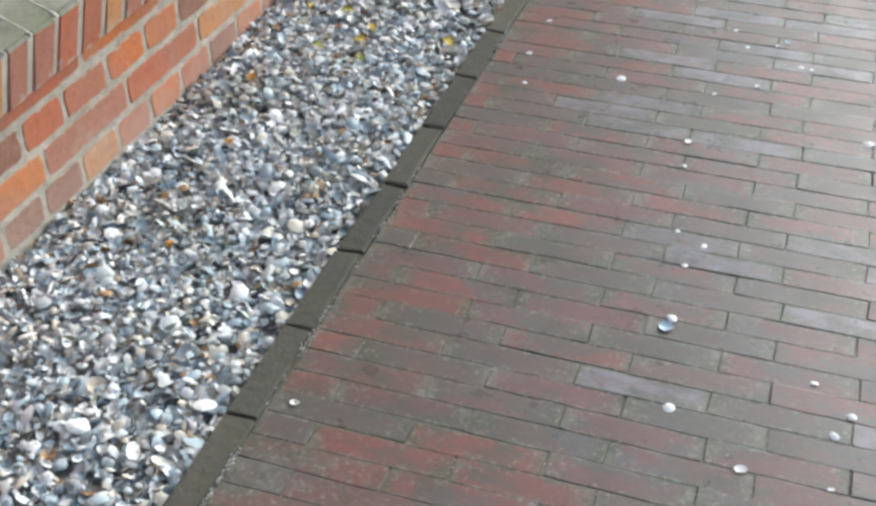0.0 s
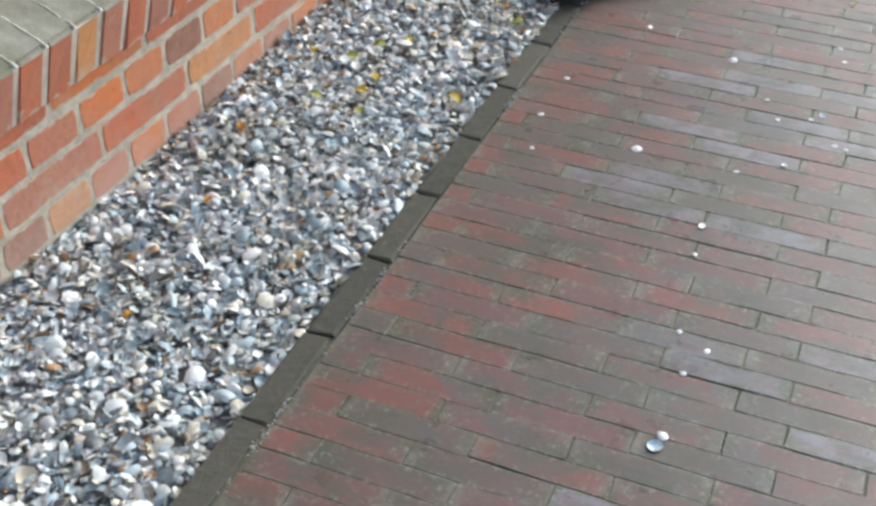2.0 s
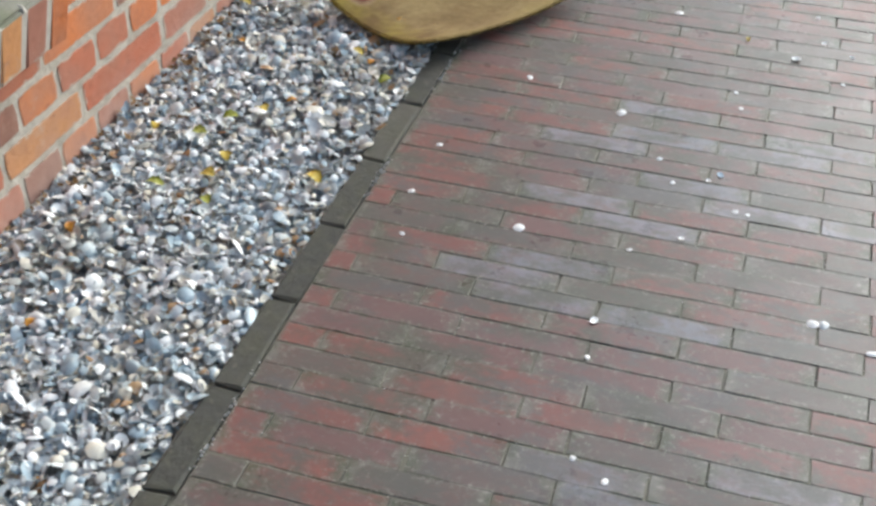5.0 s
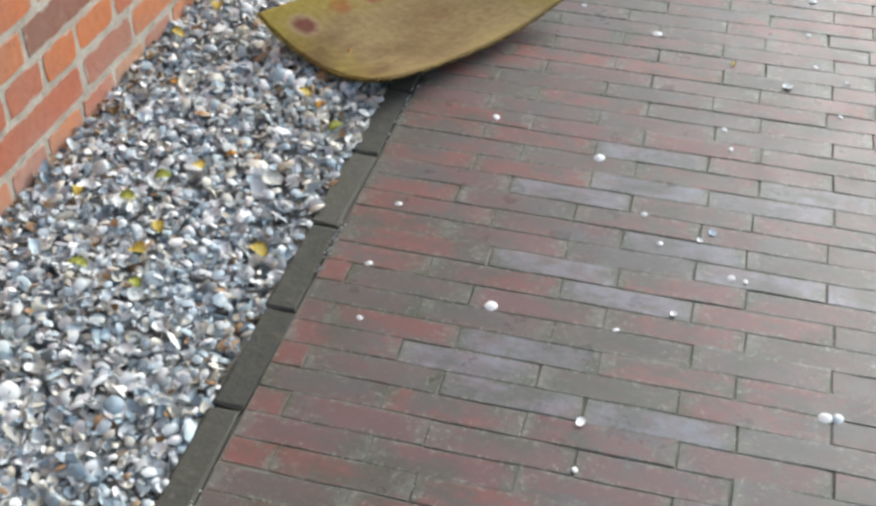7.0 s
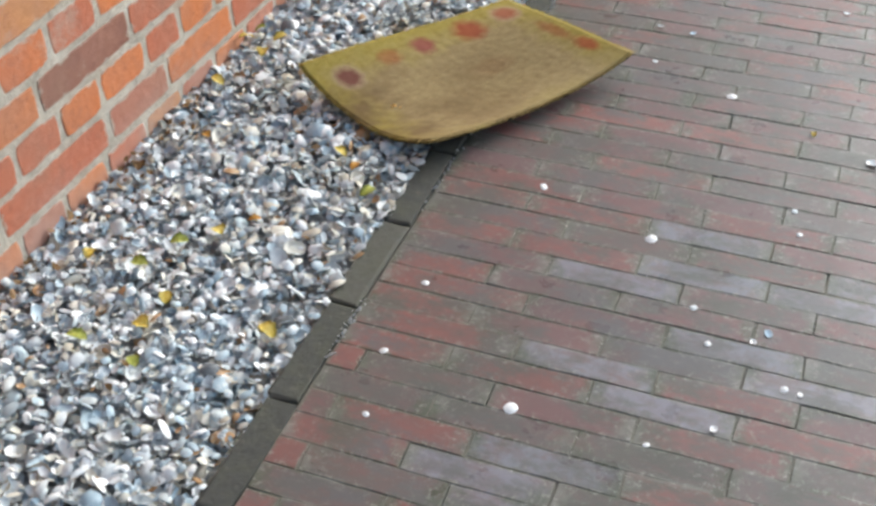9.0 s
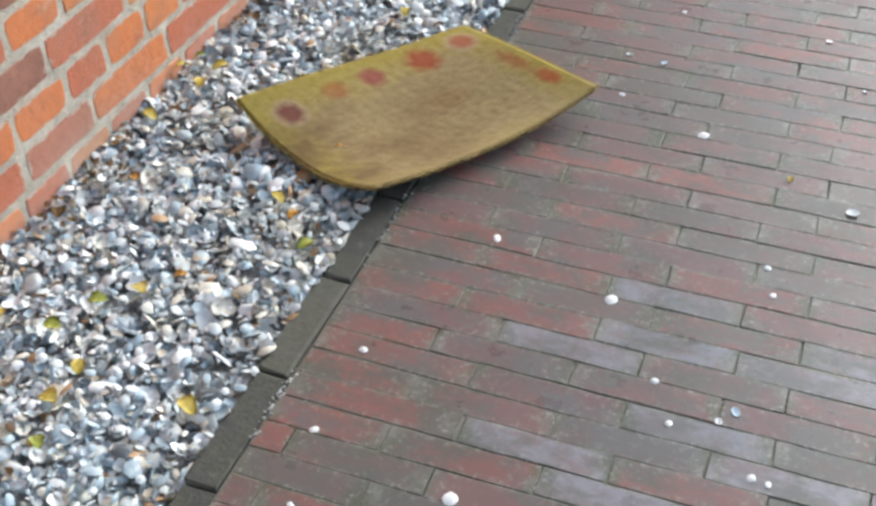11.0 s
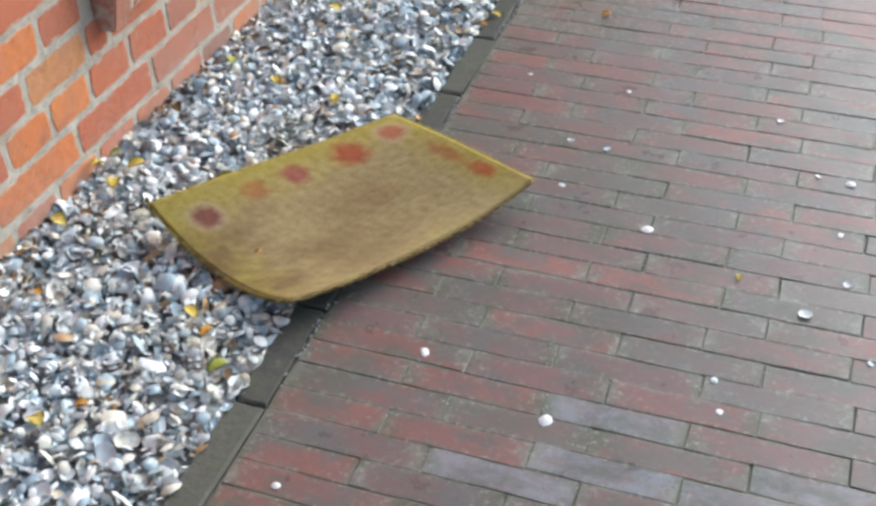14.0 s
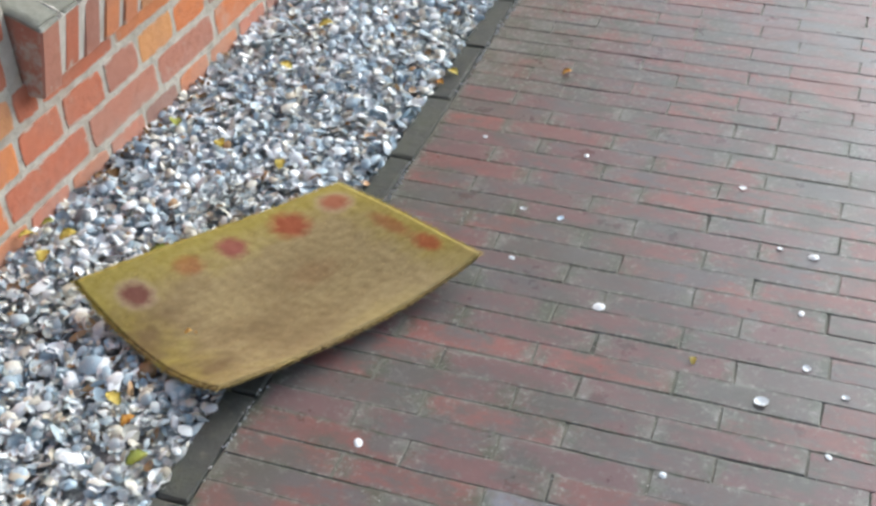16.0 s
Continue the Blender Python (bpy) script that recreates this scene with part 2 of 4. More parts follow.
def shell_material(name, island=True):
    n = Nodes(name, 0.42, 0.45)
    if island:
        r = n.tree.nodes.new("ShaderNodeNewGeometry").outputs["Random Per Island"]
    else:
        r = n.maths("MULTIPLY", n.add("ShaderNodeObjectInfo").outputs["Random"], 0.30)
    c = n.ramp(r, [(0.0, (0.88, 0.89, 0.89)), (0.24, (0.70, 0.74, 0.76)), (0.38, (0.52, 0.63, 0.69)), (0.48, (0.58, 0.62, 0.62)),
                   (0.58, (0.36, 0.46, 0.53)), (0.68, (0.74, 0.71, 0.62)), (0.77, (0.40, 0.48, 0.54)), (0.86, (0.54, 0.48, 0.38)),
                   (0.895, (0.45, 0.27, 0.13)), (0.912, (0.13, 0.14, 0.15)), (0.96, (0.74, 0.70, 0.60))], hard=True)
    c = n.mix(n.span(n.noise(130, 4, 0.7), 0.46, 0.72, 0, 0.20 if island else 0.12), c, (0.26, 0.27, 0.27))
    c = n.mix(n.span(n.noise(70, 3, 0.6), 0.55, 0.70, 0, 0.45), c, (0.80, 0.79, 0.76))
    if island:                                              # algae and leaf dust in patches
        c = n.mix(n.span(n.noise(4.5, 4, 0.6), 0.50, 0.68, 0, 0.34), c, (0.42, 0.40, 0.28))
    n.colour(c)
    n.bump(n.noise(600, 2, 0.6), 0.25, 0.001)
    return n.mat


def sand_material():
    n = Nodes("dark_shell_grit", 0.95, 0.2)
    n.colour(n.ramp(n.noise(160, 5, 0.8), [(0.35, (0.30, 0.30, 0.29)), (0.55, (0.50, 0.50, 0.49)), (0.72, (0.72, 0.72, 0.71))]))
    n.bump(n.noise(200, 4, 0.8), 0.9, 0.008)
    return n.mat


def soil_material():
    n = Nodes("brown_garden_soil", 0.95, 0.2)
    n.colour(n.ramp(n.noise(3, 8, 0.75), [(0.3, (0.05, 0.042, 0.03)), (0.55, (0.09, 0.075, 0.05)), (0.75, (0.07, 0.085, 0.035))]))
    n.bump(n.noise(30, 6, 0.8), 0.8, 0.02)
    return n.mat


def leaf_material(name, a, b):
    n = Nodes(name, 0.5, 0.4)
    n.colour(n.mix(n.span(n.noise(120, 4, 0.7), 0.35, 0.65), a, b))
    n.bsdf.inputs["Subsurface Weight"].default_value = 0.0
    n.bump(n.noise(300, 3), 0.4, 0.001)
    return n.mat


# blots of the mat: along, across, half length, half width, strength, red, green, blue
BLOTS = ((0.125, 0.170, 0.050, 0.070, 0.95, 0.17, 0.050, 0.046), (0.335, 0.135, 0.050, 0.060, 0.60, 0.34, 0.085, 0.040),
         (0.500, 0.130, 0.052, 0.068, 0.85, 0.30, 0.065, 0.075), (0.720, 0.150, 0.068, 0.100, 0.95, 0.34, 0.075, 0.040),
         (0.905, 0.145, 0.050, 0.080, 0.85, 0.36, 0.090, 0.050), (0.935, 0.500, 0.032, 0.140, 0.65, 0.30, 0.085, 0.045),
         (0.945, 0.740, 0.036, 0.090, 0.85, 0.36, 0.075, 0.035), (0.62, 0.50, 0.09, 0.08, 0.22, 0.26, 0.10, 0.05))


def mat_material(name, pile):
    """Faded olive pile with a worn brown middle and reddish flower blots."""
    n = Nodes(name, 0.95, 0.1)
    uv = n.tree.nodes.new("ShaderNodeUVMap").outputs[0]
    split = n.tree.nodes.new("ShaderNodeSeparateXYZ")
    n.join(uv, split.inputs[0])
    u, v = split.outputs[0], split.outputs[1]
    wob = n.noise(7, 5, 0.65, uv)
    fine = n.noise(26, 5, 0.7, uv)
    edge = n.maths("MINIMUM", n.maths("MINIMUM", u, n.maths("SUBTRACT", 1.0, u)), n.maths("MULTIPLY", n.maths("MINIMUM", v, n.maths("ADD", n.maths("SUBTRACT", 1.0, v), 0.16)), 0.65))
    edge = n.maths("ADD", edge, n.maths("MULTIPLY", n.maths("SUBTRACT", wob, 0.5), 0.22))
    olive = n.mix(n.span(fine, 0.35, 0.68), (0.285, 0.220, 0.050), (0.370, 0.295, 0.085))
    brown = n.mix(n.span(fine, 0.35, 0.68), (0.285, 0.210, 0.098), (0.385, 0.295, 0.150))
    c = n.mix(n.span(edge, 0.02, 0.17), olive, brown)
    dark = n.noise(3.6, 4, 0.6, uv)
    worn = n.maths("MULTIPLY", n.span(dark, 0.40, 0.58, 0.15, 0.85), n.span(u, 0.15, 0.80, 1.0, 0.12))
    c = n.mix(n.maths("MULTIPLY", worn, n.span(v, 0.10, 0.35)), c, (0.165, 0.108, 0.055))
    c = n.mix(n.maths("MULTIPLY", n.span(v, 0.80, 1.0), 0.35), c, (0.420, 0.320, 0.170))
    for a, b, ra, rb, k, *rgb in BLOTS:
        du = n.maths("DIVIDE", n.maths("SUBTRACT", u, a), ra)
        dv = n.maths("DIVIDE", n.maths("SUBTRACT", v, b), rb)
        d = n.maths("SQRT", n.maths("ADD", n.maths("MULTIPLY", du, du), n.maths("MULTIPLY", dv, dv)))
        d = n.maths("ADD", d, n.maths("MULTIPLY", n.maths("SUBTRACT", fine, 0.5), 0.9))
        if k > 0.84 and (a < 0.2 or a > 0.88) and b < 0.3:
            c = n.mix(n.span(d, 1.05, 1.45, 0.45, 0.0), c, (0.46, 0.35, 0.25))
        c = n.mix(n.span(d, 0.55, 1.25, k * 0.90, 0.0), c, tuple(0.88 * q for q in rgb))
    if pile:
        r = n.tree.nodes.new("ShaderNodeNewGeometry").outputs["Random Per Island"]
        c = n.mix(1.0, c, n.ramp(r, [(0.0, (1.05, 1.05, 1.02)), (1.0, (1.35, 1.32, 1.24))]), "MULTIPLY")
    n.colour(c)
    n.bump(n.noise(90, 3, 0.8, uv), 0.12, 0.002)
    return n.mat


M_BRICK_FAR = wall_brick_material()
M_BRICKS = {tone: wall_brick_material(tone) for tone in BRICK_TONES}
M_MORTAR, M_SILLTOP = mortar_material(), sill_top_material()
M_PALE = pale_mortar_material()
M_CHALK = Nodes("crushed_white_shell", 0.8, 0.3)
M_CHALK.colour(M_CHALK.ramp(M_CHALK.noise(90, 4, 0.7), [(0.35, (0.62, 0.60, 0.56)), (0.65, (0.84, 0.83, 0.80))]))
M_CHALK = M_CHALK.mat
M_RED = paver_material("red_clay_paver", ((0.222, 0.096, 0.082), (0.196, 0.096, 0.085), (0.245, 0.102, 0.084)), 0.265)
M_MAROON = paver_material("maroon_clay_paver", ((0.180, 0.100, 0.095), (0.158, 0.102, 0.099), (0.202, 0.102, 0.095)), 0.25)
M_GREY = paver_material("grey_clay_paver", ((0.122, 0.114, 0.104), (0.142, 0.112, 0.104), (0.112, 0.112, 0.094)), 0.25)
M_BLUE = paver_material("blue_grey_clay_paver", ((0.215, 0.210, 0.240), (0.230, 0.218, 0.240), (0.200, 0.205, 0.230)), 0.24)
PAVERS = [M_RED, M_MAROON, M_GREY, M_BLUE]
M_JOINT, M_KERB, M_SAND, M_SOIL = joint_material(), kerb_material(), sand_material(), soil_material()
M_SHELL, M_LOOSE = shell_material("cockle_shell_mix"), shell_material("bleached_shell", False)
M_LEAF = {"y": leaf_material("yellow_leaf", (0.72, 0.55, 0.07), (0.84, 0.72, 0.26)), "g": leaf_material("lime_green_leaf", (0.42, 0.47, 0.07), (0.58, 0.58, 0.18)),
          "o": leaf_material("orange_leaf", (0.68, 0.33, 0.05), (0.74, 0.46, 0.12)), "b": leaf_material("brown_leaf", (0.14, 0.075, 0.03), (0.26, 0.16, 0.06))}
M_MAT, M_PILE = mat_material("mat_face", False), mat_material("mat_pile", True)
M_BACK = Nodes("dark_mat_backing", 0.95, 0.1)
M_BACK.colour(M_BACK.ramp(M_BACK.noise(120, 4, 0.8), [(0.3, (0.020, 0.018, 0.008)), (0.7, (0.075, 0.062, 0.018))]))
M_BACK = M_BACK.mat

# ---------------------------------------------------------------- ground
bm = bmesh.new()
bmesh.ops.create_grid(bm, x_segments=8, y_segments=8, size=400, matrix=Matrix.Translation((0, 0, -0.09)))
tagged(part("ground", bm, M_SOIL), "brown garden soil stretching away beneath everything", "ground", kind="structure")

# ---------------------------------------------------------------- house wall
rng = random.Random(5)
Y0, Y1, TOP = -1.0, 6.5, 2.7
SILLS = ((0.62, 2.105), (2.924, 4.31))      # from, to, along the wall
bm = bmesh.new()
fx = WALL_X - 0.0004
box(bm, (fx - WALL_T, Y0, -0.09), (fx, Y1, SILL_Z))
for a, b in ((Y0, SILLS[0][0]), (SILLS[0][1], SILLS[1][0]), (SILLS[1][1], Y1)):
    box(bm, (fx - WALL_T, a, SILL_Z), (fx, b, 1.75))
for a, b in SILLS:
    box(bm, (fx - WALL_T, a, SILL_Z), (fx - 0.13, b, 1.75))
box(bm, (fx - WALL_T, Y0, 1.75), (fx, Y1, TOP))
wall = tagged(part("wall_west", bm, M_MORTAR), "orange-red brick house wall with wide grey mortar joints", "wall", kind="structure")

def moulded_brick(name, sy, sz, material, rng):
    """An old moulded brick: wavy outline, rounded arris, flat face towards +x."""
    bm = bmesh.new()
    ny, nz = max(3, round(sy / 0.022)), 3
    rim = [(-sy / 2 + sy * i / ny, -sz / 2) for i in range(ny)] + [(sy / 2, -sz / 2 + sz * i / nz) for i in range(nz)]
    rim += [(sy / 2 - sy * i / ny, sz / 2) for i in range(ny)] + [(-sy / 2, sz / 2 - sz * i / nz) for i in range(nz)]
    seed = rng.uniform(0, 50)
    loops = []
    for x, inset in ((-0.05, 0.0), (0.0475, 0.0), (0.0497, 0.0012), (0.0503, 0.0040)):
        loop = []
        for i, (y, z) in enumerate(rim):
            corner = abs(y) > sy / 2 - 1e-5 and abs(z) > sz / 2 - 1e-5
            k = 0.0026 * noise.noise((y * 42 + seed, z * 42, seed)) + (0.0028 if corner else 0.0) + inset
            loop.append(bm.verts.new((x, y - math.copysign(min(abs(y), k), y) * (abs(y) / (sy / 2)), z - math.copysign(min(abs(z), k), z) * (abs(z) / (sz / 2)))))
        loops.append(loop)
    n = len(rim)
    for a, b in zip(loops, loops[1:]):
        for i in range(n):
            bm.faces.new((a[i], a[(i + 1) % n], b[(i + 1) % n], b[i]))
    bm.faces.new(loops[-1])
    bm.faces.new(loops[0][::-1])
    bmesh.ops.recalc_face_normals(bm, faces=bm.faces[:])
    mesh = bpy.data.meshes.new(name)
    bm.to_mesh(mesh)
    bm.free()
    mesh.materials.append(material)
    return mesh


brick_meshes = {}
for tone, material in M_BRICKS.items():
    for kind, size in (("stretcher", 0.204), ("header", 0.100), ("closer", 0.050)):
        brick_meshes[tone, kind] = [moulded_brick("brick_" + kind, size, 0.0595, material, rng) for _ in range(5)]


def wall_brick(tone, lo, hi, z, proud=0.0):
    """A brick that fills the course from lo to hi, joints left out."""
    length, y = hi - lo, (lo + hi) / 2
    kind, size = ("stretcher", 0.204) if length > 0.14 else ("header", 0.100) if length > 0.07 else ("closer", 0.050)
    mesh = rng.choice(brick_meshes[tone, kind])
    m = pose(WALL_X - 0.05 + proud, y, z, rng.uniform(-0.7, 0.7), rng.uniform(-0.4, 0.4), rng.uniform(-0.25, 0.25)) @ Matrix.Diagonal((1, length / size, rng.uniform(0.95, 1.03), 1))
    if 0.95 < y < 4.4 and z < 0.60:
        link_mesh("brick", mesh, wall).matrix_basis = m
        return
    base = len(outer_v)
    outer_v.extend([tuple(m @ w.co) for w in mesh.vertices])
    outer_f.extend([tuple(base + i for i in p.vertices) for p in mesh.polygons])


# the bond: head joints along each course, and the tones of the bricks between them
BOND = {0: ((1.400, 1.655, 1.912, 2.144, 2.425, 2.600, 2.817, 3.040, 3.256, 3.455), "mryrmormm"),
        1: ((1.360, 1.477, 1.608, 1.734, 1.853, 1.976, 2.088, 2.209, 2.320, 2.425, 2.552, 2.658, 2.768, 2.875, 2.990, 3.108, 3.212, 3.328), "rroodorrooroorrmy"),
        2: ((1.300, 1.545, 1.804, 2.060, 2.289, 2.527, 2.731, 2.888, 2.950, 3.154, 3.370), "rorodryrro"),
        3: ((2.220, 2.339, 2.457, 2.585, 2.664, 2.788, 2.900), "orooor"),
        4: ((2.210, 2.430, 2.641, 2.860), "ydr")}


outer_v, outer_f = [], []


for row in range(-1, 37):
    z = BED0 + row * COURSE + 0.0265
    step = 0.2240 if row % 2 == 0 else 0.1135
    joints, tones = BOND.get(row, ((2.40 + (0.056 if row % 4 == 0 else 0.0), 2.40 + (0.056 if row % 4 == 0 else 0.0) + step), "r"))
    joints, tones = list(joints), list(tones)
    while joints[0] > Y0 + step + 0.02:
        joints.insert(0, joints[0] - step)
        tones.insert(0, rng.choice("orormyd"))
    while joints[-1] < Y1 - step - 0.02:
        joints.append(joints[-1] + step)
        tones.append(rng.choice("ororrymd"))
    for lo, hi, tone in zip(joints, joints[1:], tones):
        lo, hi = lo + 0.0040 + rng.uniform(-0.0015, 0.0015), hi - 0.0040 + rng.uniform(-0.0015, 0.0015)
        if SILL_Z < z + 0.015 < 1.77:                     # cut to a closer beside the opening
            if any(a <= lo and hi <= b for a, b in SILLS):
                continue
            for a, b in SILLS:
                if lo < b < hi:
                    lo = b + 0.008
                elif lo < a < hi:
                    hi = a - 0.008
            if hi - lo < 0.025:
                continue
        wall_brick(tone, lo, hi, z, rng.uniform(-0.0002, 0.0014))


tagged(link_mesh("outer_bricks", big_mesh("outer_bricks", outer_v, outer_f, M_BRICK_FAR), wall), kind="stuff")


def sill(a, b, pitch, joint, tones, longer):
    """A sloping sill of bricks set on edge, with a weathered cement wash on top."""
    thing = new("window_sill")
    tagged(thing, "sloping brick-on-edge window sill with mossy grey top, set in the wall", "sill", "window sills", "structure")
    first = joint - pitch * int((joint - a - 0.03) / pitch)
    cuts = [a] + [first + k * pitch + rng.uniform(-0.002, 0.002) for k in range(int((b - 0.03 - first) / pitch) + 1)] + [b]
    n = len(cuts) - 1
    drop = 0.36                                  # rise of the top over its depth
    foot, front, back = WALL_X + 0.030, WALL_X + 0.057, WALL_X - 0.132
    bm = bmesh.new()                             # mortar between the bricks
    prof = ((foot - 0.0024, SILL_Z + 0.003), (front - 0.0022, SILL_Z + 0.1085), (back, SILL_Z + 0.106 + drop * (front - back)), (back, SILL_Z + 0.002))
    for y in (a + 0.014, b - 0.014):
        for x, z in prof:
            bm.verts.new((x, y, z))
    v = list(bm.verts)
    for f in ((0, 1, 2, 3), (7, 6, 5, 4), (0, 4, 5, 1), (1, 5, 6, 2), (2, 6, 7, 3), (3, 7, 4, 0)):
        bm.faces.new([v[i] for i in f])
    part("mortar", bm, M_PALE, thing)
    bm = bmesh.new()                             # thin, uneven wash of cement over the top
    rows = []
    for i in range(9):
        q = 0.04 + 0.96 * i / 8
        rows.append([bm.verts.new((front + (back - front) * q, a + 0.003 + (b - a - 0.006) * j / 60,
                                   SILL_Z + 0.1115 + drop * (front - back) * q + 0.0022 * noise.noise((i * 0.7, j * 0.5, a)))) for j in range(61)])
    for p, q in zip(rows, rows[1:]):
        for j in range(60):
            bm.faces.new((p[j], p[j + 1], q[j + 1], q[j]))
    bmesh.ops.recalc_face_normals(bm, faces=bm.faces[:])
    bmesh.ops.solidify(bm, geom=bm.faces[:], thickness=0.003)
    part("cement_wash", bm, M_SILLTOP, thing, "mossy grey cement wash", True)
    bm = bmesh.new()                             # ragged pointing that shows between the brick tops
    for y in cuts[1:-1]:
        last = None
        reach = rng.uniform(0.25, 0.75)
        for i in range(15):
            q = reach * i / 14
            mid = Vector((front - (front - back) * q, y + 0.0022 * noise.noise((i * 0.6, y * 30, 1.0)), SILL_Z + 0.1135 + drop * (front - back) * q))
            w = 0.0042 * (1.0 - 0.5 * i / 14) * (0.75 + 0.9 * noise.noise((i * 0.9, y * 40, 4.0)))
            h = 0.0022 + 0.0025 * noise.noise((i * 0.8, y * 20, 8.0))
            now = [bm.verts.new(mid + Vector(d)) for d in ((0, -w, -0.003), (0, -w * 0.5, h), (0, w * 0.5, h), (0, w, -0.003))]
            if last:
                for j in range(3):
                    bm.faces.new((last[j], last[j + 1], now[j + 1], now[j]))
            else:
                bm.faces.new(now)
            last = now
        bm.faces.new(last[::-1])
    bmesh.ops.recalc_face_normals(bm, faces=bm.faces[:])
    part("pointing", bm, M_PALE, thing, "ragged pale mortar", True)
    for k in range(n):
        y = (cuts[k] + cuts[k + 1]) / 2
        h = (cuts[k + 1] - cuts[k]) / 2 - 0.0050
        bm = bmesh.new()
        foot_z = SILL_Z - (longer if k == 0 else 0.0)      # the end brick hangs a little lower
        p = ((foot, foot_z), (front, SILL_Z + 0.112), (back, SILL_Z + 0.112 + drop * (front - back)), (back, foot_z))
        vs = [bm.verts.new((x + rng.uniform(-0.002, 0.002), yy + rng.uniform(-0.0015, 0.0015), z + rng.uniform(-0.002, 0.002))) for yy in (y - h, y + h) for x, z in p]
        for f in ((0, 1, 2, 3), (7, 6, 5, 4), (0, 4, 5, 1), (1, 5, 6, 2), (2, 6, 7, 3), (3, 7, 4, 0)):
            bm.faces.new([vs[i] for i in f])
        bmesh.ops.bevel(bm, geom=bm.edges[:], offset=0.004, segments=1, affect="EDGES")
        bmesh.ops.recalc_face_normals(bm, faces=bm.faces[:])
        ob = part("brick", bm, M_BRICKS[tones[k % len(tones)]], thing)
        ob.data.materials.append(M_SILLTOP)
        for f in ob.data.polygons:
            if f.normal.z > 0.35:
                f.material_index = 1
    return thing


for i, (a, b) in enumerate(SILLS):
    sill(a, b, (0.0672, 0.0545)[i], (2.047, 2.9835)[i], ("omrmyromrymmrrymrmrymo", "mrmooyrmorym")[i], (0.0, 0.014)[i])

# ---------------------------------------------------------------- kerb of dark bricks on edge
rng = random.Random(11)
kerb_bed = bmesh.new()
for a, b in ((-1.0, 6.5),):
    vs = [kerb_bed.verts.new((kerb_left(y) + dx, y, z)) for z in (-0.09, -0.006) for y, dx in ((a, -0.004), (b, -0.004), (b, KERB_W + 0.004), (a, KERB_W + 0.004))]
    for f in ((3, 2, 1, 0), (4, 5, 6, 7), (0, 1, 5, 4), (1, 2, 6, 5), (2, 3, 7, 6), (3, 0, 4, 7)):
        kerb_bed.faces.new([vs[i] for i in f])
kerb = tagged(part("kerb", kerb_bed, M_JOINT), "narrow kerb of mossy dark bricks laid end to end", "kerb", kind="structure")
kerb_meshes = [worn_block("kerb_brick", KERB_W, 0.1965, 0.09, 0.003, 0.0025, M_KERB, rng) for _ in range(6)]
for k in range(-9, 12):
    y = 2.459 + 0.100 + k * 0.2005
    ob = link_mesh("brick", rng.choice(kerb_meshes), kerb)
    ob.matrix_basis = pose(kerb_left(y) + KERB_W / 2 + rng.uniform(-0.003, 0.003), y, -0.0445 + rng.uniform(-0.002, 0.002), rng.uniform(-0.5, 0.5), rng.uniform(-1.2, 1.2), math.degrees(math.atan(-KERB_SLOPE)) + rng.uniform(-0.5, 0.5))

cv, cf = [], []                                  # pale crumbs of shell caught along the kerb's path side
for _ in range(1500):
    y = rng.uniform(0.8, 4.2)
    if 1.72 < y < 2.15 or noise.noise((y * 3.1, 0.0, 7.0)) < -0.02 + rng.gauss(0, 0.08):
        continue
    c = Vector((kerb_left(y) + KERB_W + 0.003 + rng.gauss(0, 0.0024), y, rng.uniform(0, 0.0018)))
    q = rng.uniform(0.0010, 0.0030)
    b = len(cv)
    cv.extend([tuple(c + Vector(d) * q) for d in ((1, 0.2, 0), (-0.4, 1.1, 0.2), (-0.8, -0.7, 0), (0.1, 0.1, 1.0), (0.0, 0.0, -0.8))])
    cf.extend([(b + i, b + (i + 1) % 3, b + 3) for i in range(3)] + [(b + (i + 1) % 3, b + i, b + 4) for i in range(3)])
tagged(link_mesh("shell_crumbs", big_mesh("shell_crumbs", cv, cf, M_CHALK), kerb), kind="stuff")

# ---------------------------------------------------------------- pavement of clay bricks on edge
rng = random.Random(23)
bm = bmesh.new()                                  # bedding: joints filled here, washed out there
NX, NY = 130, 250


def joint_level(x, y):
    return min(-0.0010, -0.0011 + 0.0036 * noise.noise((x * 9, y * 14, 3.0)) + 0.0014 * noise.noise((x * 40, y * 40, 5.0)))


grid = []
for j in range(NY + 1):
    y = 0.55 + 4.05 * j / NY
    x0 = kerb_left(y) + KERB_W + 0.004
    grid.append([bm.verts.new((x0 + (1.3 - x0) * i / NX, y, joint_level(x0 + (1.3 - x0) * i / NX, y))) for i in range(NX + 1)])
for a, b in zip(grid, grid[1:]):
    for i in range(NX):
        bm.faces.new((a[i], a[i + 1], b[i + 1], b[i]))
rim = [bm.verts.new((x, y, -0.004)) for x, y in ((kerb_left(-1) + KERB_W + 0.004, -1.0), (3.0, -1.0), (3.0, 6.5), (kerb_left(6.5) + KERB_W + 0.004, 6.5))]
bm.faces.new([rim[0], rim[1], *grid[0][::-1]])
bm.faces.new([rim[1], rim[2], *[row[-1] for row in grid][::-1]])
